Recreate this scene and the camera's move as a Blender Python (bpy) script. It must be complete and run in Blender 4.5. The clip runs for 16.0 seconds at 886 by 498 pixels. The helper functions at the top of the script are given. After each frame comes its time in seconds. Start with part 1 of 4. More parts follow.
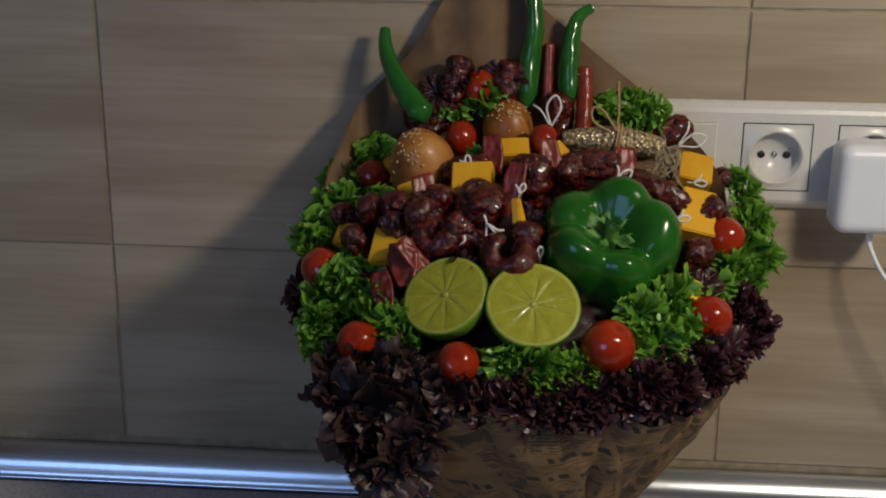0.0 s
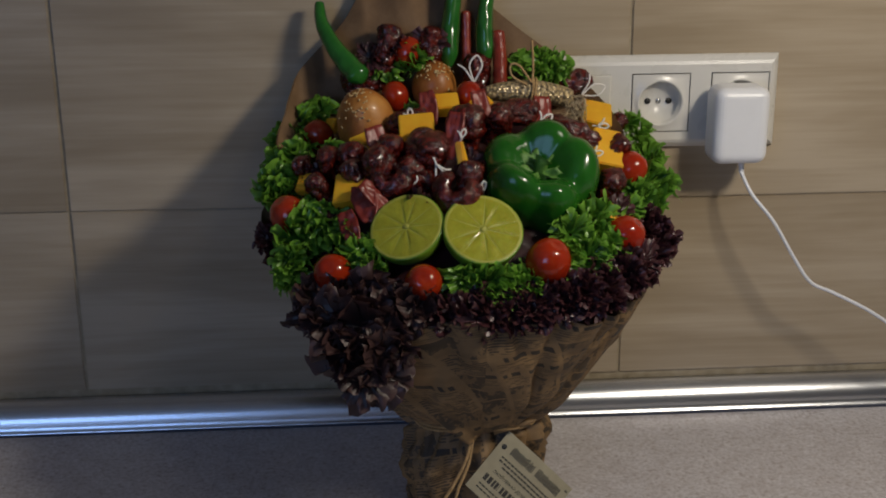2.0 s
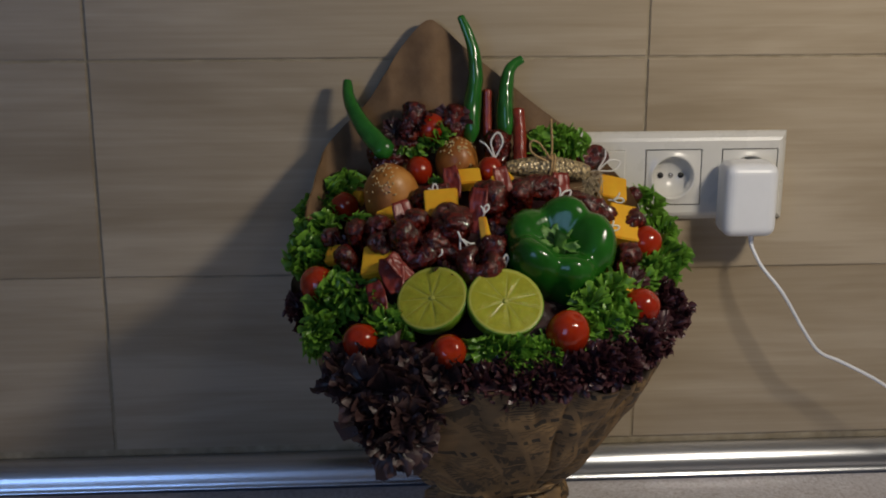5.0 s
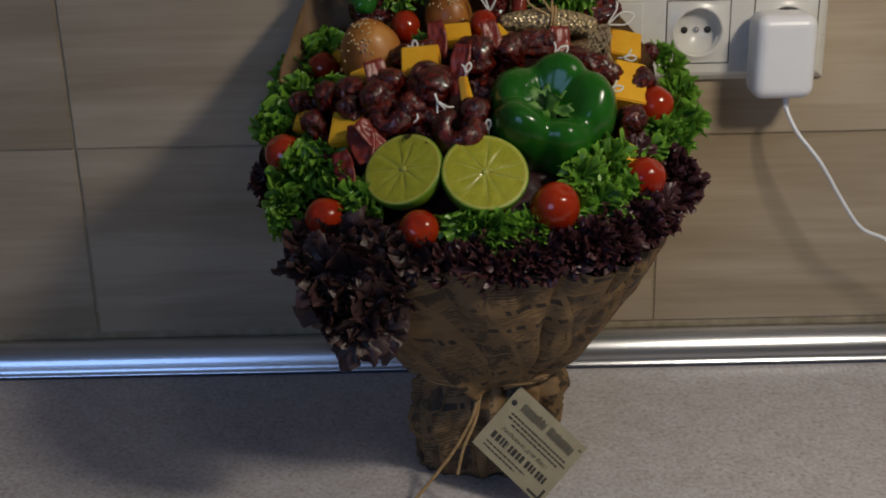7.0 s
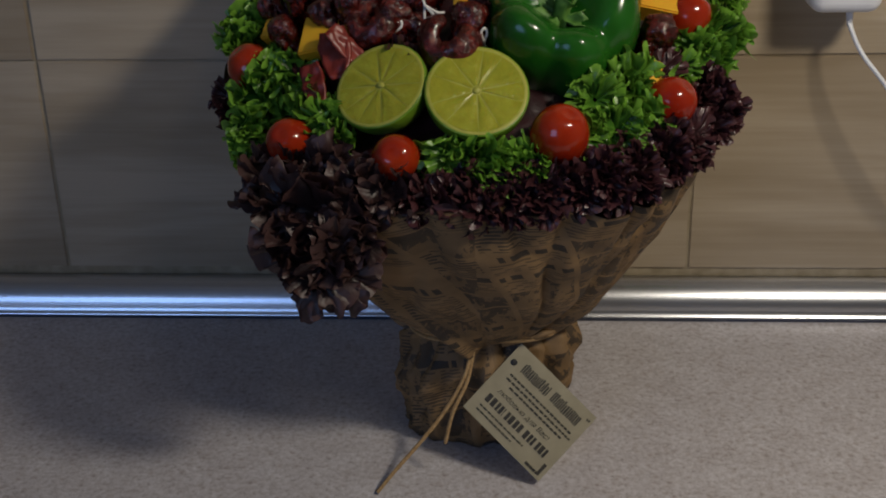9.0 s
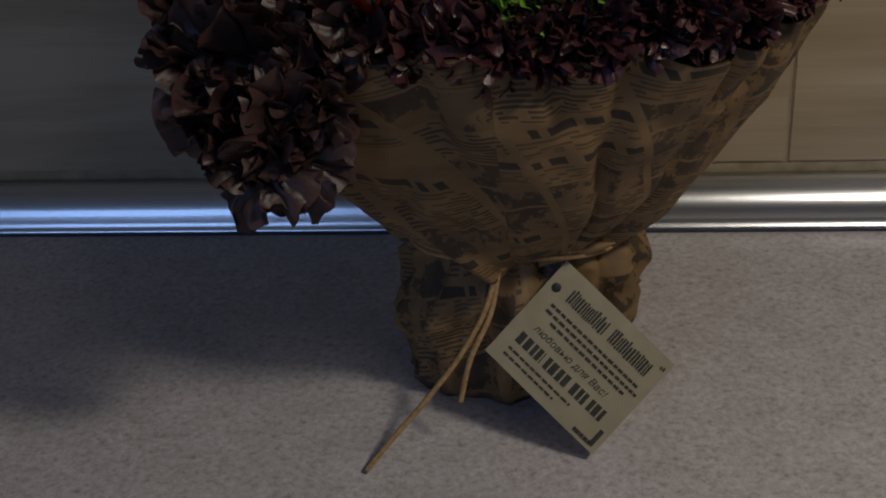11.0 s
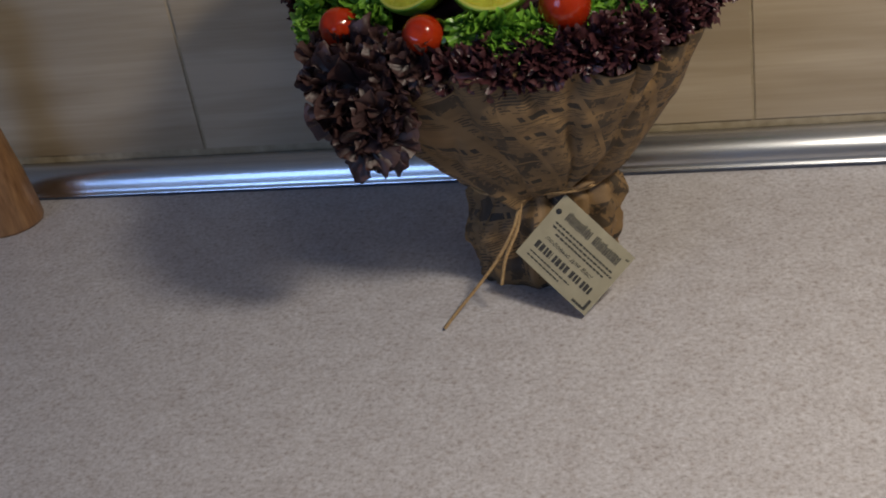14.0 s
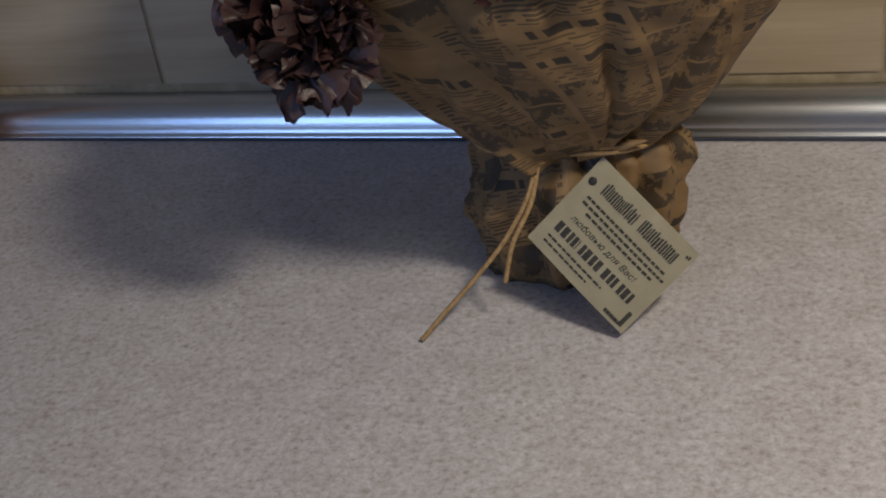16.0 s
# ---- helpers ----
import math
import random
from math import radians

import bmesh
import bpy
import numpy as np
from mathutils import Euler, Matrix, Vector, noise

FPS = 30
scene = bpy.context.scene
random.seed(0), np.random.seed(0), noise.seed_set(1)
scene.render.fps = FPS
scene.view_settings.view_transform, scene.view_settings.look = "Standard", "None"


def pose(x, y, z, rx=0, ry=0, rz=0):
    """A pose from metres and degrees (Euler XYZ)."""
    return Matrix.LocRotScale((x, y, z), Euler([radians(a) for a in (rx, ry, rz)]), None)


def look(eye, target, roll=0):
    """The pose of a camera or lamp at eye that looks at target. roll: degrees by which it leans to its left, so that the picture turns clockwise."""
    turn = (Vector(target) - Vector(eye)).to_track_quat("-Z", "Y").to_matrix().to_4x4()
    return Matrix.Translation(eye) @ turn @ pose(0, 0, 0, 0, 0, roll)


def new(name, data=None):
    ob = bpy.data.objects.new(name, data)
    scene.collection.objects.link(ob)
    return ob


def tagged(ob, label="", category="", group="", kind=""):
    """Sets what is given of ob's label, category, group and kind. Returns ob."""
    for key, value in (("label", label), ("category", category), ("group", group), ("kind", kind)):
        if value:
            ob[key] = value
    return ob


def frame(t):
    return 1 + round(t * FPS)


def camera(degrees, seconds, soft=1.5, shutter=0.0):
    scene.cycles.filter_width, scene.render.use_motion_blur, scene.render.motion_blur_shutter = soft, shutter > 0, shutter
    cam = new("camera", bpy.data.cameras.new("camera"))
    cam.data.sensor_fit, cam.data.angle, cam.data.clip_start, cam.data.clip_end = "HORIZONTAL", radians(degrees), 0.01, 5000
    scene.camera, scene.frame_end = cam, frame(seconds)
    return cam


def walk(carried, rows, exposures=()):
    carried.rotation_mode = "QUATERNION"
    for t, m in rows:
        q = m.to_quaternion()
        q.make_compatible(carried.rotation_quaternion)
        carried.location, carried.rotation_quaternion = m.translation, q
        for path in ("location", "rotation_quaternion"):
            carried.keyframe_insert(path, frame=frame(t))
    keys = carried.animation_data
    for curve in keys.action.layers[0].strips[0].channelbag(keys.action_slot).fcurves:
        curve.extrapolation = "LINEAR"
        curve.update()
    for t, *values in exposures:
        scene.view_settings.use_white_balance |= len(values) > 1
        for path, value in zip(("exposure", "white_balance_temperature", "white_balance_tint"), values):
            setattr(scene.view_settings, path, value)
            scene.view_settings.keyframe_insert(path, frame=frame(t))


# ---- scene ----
cam = camera(39.8, 16.0, soft=1.9)
PATH = [
    (0, (0.345, -0.936, 0.507), (0.198, 0.966, -0.091), 0.5),
    (0.5, (0.334, -0.949, 0.51), (0.251, 0.952, -0.106), -0.2),
    (1, (0.322, -0.971, 0.512), (0.286, 0.933, -0.098), 0.8),
    (1.5, (0.295, -1.02, 0.507), (0.302, 0.891, -0.083), -0.3),
    (2, (0.263, -1.067, 0.509), (0.388, 0.832, -0.106), -0.4),
    (2.5, (0.244, -1.1, 0.522), (0.422, 0.805, -0.06), 0.1),
    (3, (0.228, -1.117, 0.531), (0.407, 0.8, -0.009), 0.0),
    (3.2, (0.224, -1.118, 0.536), (0.402, 0.803, 0.011), -0.1),
    (5.3, (0.258, -1.09, 0.533), (0.362, 0.834, -0.004), -0.4),
    (5.5, (0.268, -1.08, 0.526), (0.356, 0.839, -0.03), -0.9),
    (6, (0.29, -1.055, 0.515), (0.357, 0.847, -0.099), -1.2),
    (6.5, (0.31, -1.032, 0.501), (0.334, 0.853, -0.166), -1.6),
    (7, (0.329, -1.007, 0.5), (0.3, 0.857, -0.225), -1.6),
    (7.5, (0.349, -0.99, 0.492), (0.289, 0.868, -0.244), -0.5),
    (8, (0.363, -0.976, 0.495), (0.26, 0.872, -0.263), -1.5),
    (8.5, (0.361, -0.939, 0.479), (0.26, 0.9, -0.301), -2.3),
    (9, (0.373, -0.887, 0.453), (0.238, 0.931, -0.371), -1.6),
    (9.5, (0.367, -0.802, 0.409), (0.234, 1.02, -0.404), -1.5),
    (10, (0.377, -0.695, 0.355), (0.166, 1.084, -0.534), -3.7),
    (10.2, (0.378, -0.687, 0.339), (0.153, 1.099, -0.532), -3.0),
    (12.3, (0.367, -0.733, 0.357), (0.15, 0.964, -0.68), -5.6),
    (12.5, (0.379, -0.78, 0.389), (0.142, 0.917, -0.642), -6.3),
    (13, (0.414, -0.871, 0.426), (0.098, 0.848, -0.546), -7.2),
    (13.5, (0.461, -0.945, 0.458), (0.066, 0.767, -0.497), -8.2),
    (14, (0.503, -0.968, 0.477), (0.0, 0.708, -0.49), -9.9),
    (14.5, (0.505, -0.924, 0.448), (-0.017, 0.746, -0.521), -9.6),
    (15, (0.508, -0.86, 0.403), (-0.062, 0.798, -0.559), -9.2),
    (15.5, (0.501, -0.788, 0.367), (-0.114, 0.857, -0.589), -8.9),
    (16, (0.489, -0.736, 0.343), (-0.153, 0.887, -0.634), -9.2),
]
walk(cam, [(t, look(e, g, r)) for t, e, g, r in PATH],
     exposures=[(0, -0.1), (8.5, -0.2), (9.3, -0.3), (10.2, -0.7), (12.4, -0.4), (13.0, -0.2), (13.9, 0.35), (16, 0.28)])

# ---- light ----
scene.view_settings.exposure = 0.0
world = bpy.data.worlds.new("world")
scene.world = world
world.use_nodes = True
world.node_tree.nodes["Background"].inputs[0].default_value = (0.35, 0.42, 0.55, 1)
world.node_tree.nodes["Background"].inputs[1].default_value = 0.03


def area(name, m, size, size_y, power, color):
    data = bpy.data.lights.new(name, "AREA")
    data.shape, data.size, data.size_y = "RECTANGLE", size, size_y
    data.energy, data.color = power, color
    ob = new(name, data)
    ob.matrix_world = m
    return ob


# the lamp under the wall cabinet, a weak fill added to lift the worktop's front, and daylight in the window opening
area("cabinet_lamp_light", look((0.80, -0.57, 0.70), (0.32, -0.2, 0.15)), 0.13, 0.07, 3.6, (1.0, 0.90, 0.75))
area("room_fill_light", look((1.1, -1.45, 1.68), (0.4, -0.7, 0.0)), 0.4, 0.4, 3.2, (1.0, 0.93, 0.84))
area("window_light", look((-0.85, -2.58, 0.75), (0.1, 0.0, 0.1)), 1.1, 1.0, 10.5, (0.32, 0.52, 1.0))


# ---- materials ----
def nodes_of(name):
    m = bpy.data.materials.new(name)
    m.use_nodes = True
    t = m.node_tree
    return m, t, t.nodes["Principled BSDF"]


def ramp(t, fac, stops):
    r = t.nodes.new("ShaderNodeValToRGB")
    while len(r.color_ramp.elements) < len(stops):
        r.color_ramp.elements.new(0.5)
    for e, (p, c) in zip(r.color_ramp.elements, stops):
        e.position, e.color = p, (*c, 1)
    t.links.new(fac, r.inputs[0])
    return r.outputs[0]


def coords(t, kind="Object", scale=(1, 1, 1), spread=True):
    c = t.nodes.new("ShaderNodeTexCoord")
    mp = t.nodes.new("ShaderNodeMapping")
    mp.inputs["Scale"].default_value = scale
    t.links.new(c.outputs[kind], mp.inputs[0])
    if spread:
        info = t.nodes.new("ShaderNodeObjectInfo")
        mul = t.nodes.new("ShaderNodeMath")
        mul.operation, mul.inputs[1].default_value = "MULTIPLY", 37.0
        t.links.new(info.outputs["Random"], mul.inputs[0])
        t.links.new(mul.outputs[0], mp.inputs["Location"])
    return mp.outputs[0]


def noisy(t, vec, scale, detail=4, rough=0.6, distort=0.0):
    n = t.nodes.new("ShaderNodeTexNoise")
    for k, v in (("Scale", scale), ("Detail", detail), ("Roughness", rough), ("Distortion", distort)):
        n.inputs[k].default_value = v
    t.links.new(vec, n.inputs["Vector"])
    return n.outputs["Fac"]


def bumped(t, b, height, strength, distance):
    n = t.nodes.new("ShaderNodeBump")
    n.inputs["Strength"].default_value, n.inputs["Distance"].default_value = strength, distance
    t.links.new(height, n.inputs["Height"])
    t.links.new(n.outputs[0], b.inputs["Normal"])


def surface(name, stops, scale, rough=0.5, metal=0.0, bump=0.2, distance=0.001, bump_scale=None, coat=0.0, sss=0.0,
            stretch=(1, 1, 1), detail=5, ior=1.45, spread=True):
    m, t, b = nodes_of(name)
    vec = coords(t, scale=stretch, spread=spread)
    t.links.new(ramp(t, noisy(t, vec, scale, detail), stops), b.inputs["Base Color"])
    b.inputs["Metallic"].default_value, b.inputs["IOR"].default_value = metal, ior
    b.inputs["Coat Weight"].default_value, b.inputs["Coat Roughness"].default_value = coat, 0.08
    if sss:
        b.inputs["Subsurface Weight"].default_value = sss
        b.inputs["Subsurface Scale"].default_value = 0.004
    fine = noisy(t, vec, bump_scale or scale * 3, 4)
    rr = t.nodes.new("ShaderNodeMapRange")
    rr.inputs["To Min"].default_value, rr.inputs["To Max"].default_value = rough * 0.8, min(1, rough * 1.2)
    t.links.new(fine, rr.inputs[0])
    t.links.new(rr.outputs[0], b.inputs["Roughness"])
    if bump:
        bumped(t, b, fine, bump, distance)
    return m


def leaf_material(name, dark, mid, tip, rough, through_share):
    m, t, b = nodes_of(name)
    vec = coords(t)
    base = ramp(t, noisy(t, vec, 60, 5), [(0.3, dark), (0.6, mid), (0.8, tip)])
    uv = t.nodes.new("ShaderNodeUVMap")
    sep = t.nodes.new("ShaderNodeSeparateXYZ")
    t.links.new(uv.outputs[0], sep.inputs[0])
    mix = t.nodes.new("ShaderNodeMix")
    mix.data_type = "RGBA"
    pw = t.nodes.new("ShaderNodeMath")
    pw.operation, pw.inputs[1].default_value = "POWER", 3.0
    t.links.new(sep.outputs["Y"], pw.inputs[0])
    t.links.new(pw.outputs[0], mix.inputs["Factor"])
    t.links.new(base, mix.inputs["A"])
    mix.inputs["B"].default_value = (*tip, 1)
    t.links.new(mix.outputs["Result"], b.inputs["Base Color"])
    b.inputs["Roughness"].default_value = rough
    bumped(t, b, noisy(t, vec, 260, 3), 0.5, 0.001)
    tr = t.nodes.new("ShaderNodeBsdfTranslucent")
    t.links.new(mix.outputs["Result"], tr.inputs["Color"])
    sh = t.nodes.new("ShaderNodeMixShader")
    sh.inputs[0].default_value = through_share
    t.links.new(b.outputs[0], sh.inputs[1])
    t.links.new(tr.outputs[0], sh.inputs[2])
    t.links.new(sh.outputs[0], t.nodes["Material Output"].inputs[0])
    return m


M_GREEN = leaf_material("green_leaf", (0.018, 0.07, 0.007), (0.06, 0.18, 0.016), (0.21, 0.43, 0.05), 0.3, 0.28)
M_RED = leaf_material("red_leaf", (0.010, 0.005, 0.006), (0.030, 0.009, 0.012), (0.075, 0.026, 0.03), 0.36, 0.12)
M_RUSSET = leaf_material("russet_leaf", (0.011, 0.006, 0.006), (0.027, 0.012, 0.012), (0.066, 0.032, 0.030), 0.46, 0.15)
M_TOMATO = surface("tomato_skin", [(0.3, (0.22, 0.010, 0.003)), (0.7, (0.33, 0.028, 0.005))], 40, 0.14, bump=0.04, coat=0.3, sss=0.1)
M_PEPPER = surface("pepper_skin", [(0.3, (0.009, 0.07, 0.006)), (0.6, (0.017, 0.115, 0.010)), (0.8, (0.035, 0.17, 0.016))], 24, 0.2, bump=0.05, coat=0.15)
M_CHILI = surface("chili_skin", [(0.3, (0.012, 0.085, 0.010)), (0.7, (0.028, 0.165, 0.022))], 50, 0.2, bump=0.12, coat=0.4)
M_STEM = surface("stem_green", [(0.3, (0.05, 0.14, 0.02)), (0.7, (0.12, 0.26, 0.05))], 160, 0.5, bump=0.5)
M_PEEL = surface("lime_peel", [(0.3, (0.07, 0.16, 0.012)), (0.7, (0.16, 0.28, 0.02))], 60, 0.3, bump=0.4, bump_scale=420)
M_PITH = surface("lime_pith", [(0.3, (0.31, 0.31, 0.045)), (0.7, (0.39, 0.39, 0.07))], 120, 0.5, bump=0.1)
M_PULP = surface("lime_pulp", [(0.25, (0.24, 0.245, 0.018)), (0.6, (0.33, 0.33, 0.03)), (0.8, (0.42, 0.42, 0.07))], 150, 0.22, bump=0.5,
                 coat=0.3, sss=0.15, stretch=(1, 1, 1))
M_BUN = surface("bun_crust", [(0.25, (0.20, 0.055, 0.008)), (0.5, (0.36, 0.13, 0.022)), (0.75, (0.52, 0.25, 0.06))], 28, 0.44, bump=0.4, coat=0.08)
M_SEED = surface("sesame", [(0.3, (0.50, 0.34, 0.14)), (0.7, (0.66, 0.50, 0.26))], 300, 0.45, bump=0)
M_CHEESE = surface("cheese", [(0.3, (0.66, 0.31, 0.012)), (0.7, (0.76, 0.42, 0.025))], 40, 0.42, bump=0.12, sss=0.15)
M_SALAMI = surface("dried_sausage", [(0.32, (0.018, 0.002, 0.001)), (0.5, (0.055, 0.004, 0.002)), (0.62, (0.12, 0.011, 0.006)), (0.78, (0.24, 0.06, 0.035))],
                   190, 0.22, bump=0.9, distance=0.004, bump_scale=170, coat=0.4)
M_HAM = surface("ham", [(0.3, (0.13, 0.014, 0.010)), (0.6, (0.22, 0.034, 0.024)), (0.8, (0.34, 0.10, 0.07))], 70, 0.35, bump=0.25)
M_KABANOS = surface("thin_sausage_skin", [(0.3, (0.14, 0.014, 0.008)), (0.7, (0.28, 0.04, 0.018))], 90, 0.24, bump=0.5, coat=0.3)
M_COTTON = surface("white_string", [(0.3, (0.66, 0.64, 0.58)), (0.7, (0.82, 0.8, 0.75))], 500, 0.8, bump=0.6, distance=0.0004)
M_TWINE = surface("jute", [(0.3, (0.26, 0.15, 0.055)), (0.7, (0.48, 0.32, 0.15))], 500, 0.85, bump=0.8, distance=0.0005)
M_STRAW = surface("straw", [(0.3, (0.30, 0.22, 0.12)), (0.7, (0.52, 0.42, 0.27))], 300, 0.7, bump=0.4)
# unprinted kraft, with the shade inside the cone put into its brown
M_KRAFT_SHADED = surface("plain_kraft_shaded", [(0.3, (0.12, 0.066, 0.03)), (0.7, (0.20, 0.118, 0.058))], 40, 0.75, bump=0.5, bump_scale=90)
M_CARD = surface("card", [(0.3, (0.27, 0.235, 0.15)), (0.7, (0.34, 0.30, 0.195))], 60, 0.6, bump=0.05)
M_INK = surface("ink", [(0.3, (0.02, 0.018, 0.015)), (0.7, (0.045, 0.04, 0.03))], 200, 0.6, bump=0)
M_PLASTIC = surface("socket_plastic", [(0.3, (0.62, 0.60, 0.55)), (0.7, (0.68, 0.66, 0.61))], 12, 0.28, bump=0.02, coat=0.2)
M_WHITE = surface("charger_plastic", [(0.3, (0.74, 0.75, 0.77)), (0.7, (0.8, 0.81, 0.83))], 20, 0.35, bump=0.03)
M_HOLE = surface("dark_hole", [(0.3, (0.01, 0.01, 0.01)), (0.7, (0.02, 0.02, 0.02))], 20, 0.5, bump=0)
M_GAP_SHADE = surface("gap_shade", [(0.3, (0.03, 0.035, 0.06)), (0.7, (0.06, 0.07, 0.1))], 60, 0.5, bump=0.1)
M_METAL = surface("bare_metal", [(0.3, (0.5, 0.5, 0.5)), (0.7, (0.65, 0.65, 0.65))], 60, 0.25, metal=1, bump=0)
M_GROUT = surface("grout", [(0.3, (0.26, 0.21, 0.13)), (0.7, (0.42, 0.35, 0.24))], 60, 0.85, bump=0.5, spread=False)
M_PAINT = surface("wall_paint", [(0.3, (0.62, 0.58, 0.52)), (0.7, (0.68, 0.64, 0.58))], 3, 0.8, bump=0.1, spread=False)
M_FLOOR = surface("floor_tile", [(0.3, (0.24, 0.19, 0.14)), (0.7, (0.32, 0.26, 0.2))], 5, 0.5, bump=0.1, spread=False)
M_WOOD = surface("turned_wood", [(0.3, (0.16, 0.075, 0.03)), (0.6, (0.27, 0.14, 0.06)), (0.8, (0.36, 0.2, 0.09))], 40, 0.35, bump=0.15,
                 stretch=(6, 6, 0.6), coat=0.3)


def rail_material():
    m, t, b = nodes_of("brushed_aluminium")
    vec = coords(t, scale=(2, 600, 600), spread=False)
    n = noisy(t, vec, 1.0, 4)
    t.links.new(ramp(t, n, [(0.3, (0.62, 0.64, 0.67)), (0.7, (0.78, 0.79, 0.82))]), b.inputs["Base Color"])
    b.inputs["Metallic"].default_value, b.inputs["Roughness"].default_value = 1.0, 0.27
    bumped(t, b, n, 0.06, 0.0006)
    return m


def tile_material():
    m, t, b = nodes_of("beige_streaked_tile")
    vec = coords(t, scale=(1.8, 1, 13))
    vec2 = coords(t, scale=(3, 1, 90))
    mix = t.nodes.new("ShaderNodeMath")
    mix.operation = "MULTIPLY_ADD"
    mix.inputs[1].default_value = 0.25
    t.links.new(noisy(t, vec2, 2.0, 4), mix.inputs[0])
    half = t.nodes.new("ShaderNodeMath")
    half.operation, half.inputs[1].default_value = "MULTIPLY", 0.75
    t.links.new(noisy(t, vec, 1.3, 4, 0.55, 0.4), half.inputs[0])
    t.links.new(half.outputs[0], mix.inputs[2])
    col = ramp(t, mix.outputs[0], [(0.36, (0.305, 0.238, 0.155)), (0.5, (0.385, 0.31, 0.215)), (0.63, (0.465, 0.385, 0.28))])
    t.links.new(col, b.inputs["Base Color"])
    b.inputs["Roughness"].default_value = 0.36
    b.inputs["Specular IOR Level"].default_value = 0.35
    bumped(t, b, noisy(t, coords(t), 30, 3), 0.05, 0.002)
    return m


def counter_material():
    m, t, b = nodes_of("speckled_laminate")
    vec = coords(t, spread=False)
    fine = ramp(t, noisy(t, vec, 260, 8, 0.85), [(0.34, (0.26, 0.23, 0.225)), (0.46, (0.515, 0.49, 0.505)), (0.62, (0.70, 0.685, 0.72))])
    v = t.nodes.new("ShaderNodeTexVoronoi")
    v.inputs["Scale"].default_value = 150
    t.links.new(vec, v.inputs["Vector"])
    dots = ramp(t, v.outputs["Distance"], [(0.0, (0.42, 0.30, 0.26)), (0.16, (0.74, 0.68, 0.64)), (0.4, (1, 1, 1))])
    mul = t.nodes.new("ShaderNodeMix")
    mul.data_type, mul.blend_type = "RGBA", "MULTIPLY"
    mul.inputs["Factor"].default_value = 0.5
    t.links.new(fine, mul.inputs["A"])
    t.links.new(dots, mul.inputs["B"])
    cloud = ramp(t, noisy(t, vec, 45, 3), [(0.3, (0.86, 0.84, 0.83)), (0.7, (1, 1, 1))])
    mul2 = t.nodes.new("ShaderNodeMix")
    mul2.data_type, mul2.blend_type = "RGBA", "MULTIPLY"
    mul2.inputs["Factor"].default_value = 1.0
    t.links.new(mul.outputs["Result"], mul2.inputs["A"])
    t.links.new(cloud, mul2.inputs["B"])
    t.links.new(mul2.outputs["Result"], b.inputs["Base Color"])
    b.inputs["Roughness"].default_value = 0.42
    bumped(t, b, noisy(t, vec, 700, 2), 0.08, 0.0004)
    return m


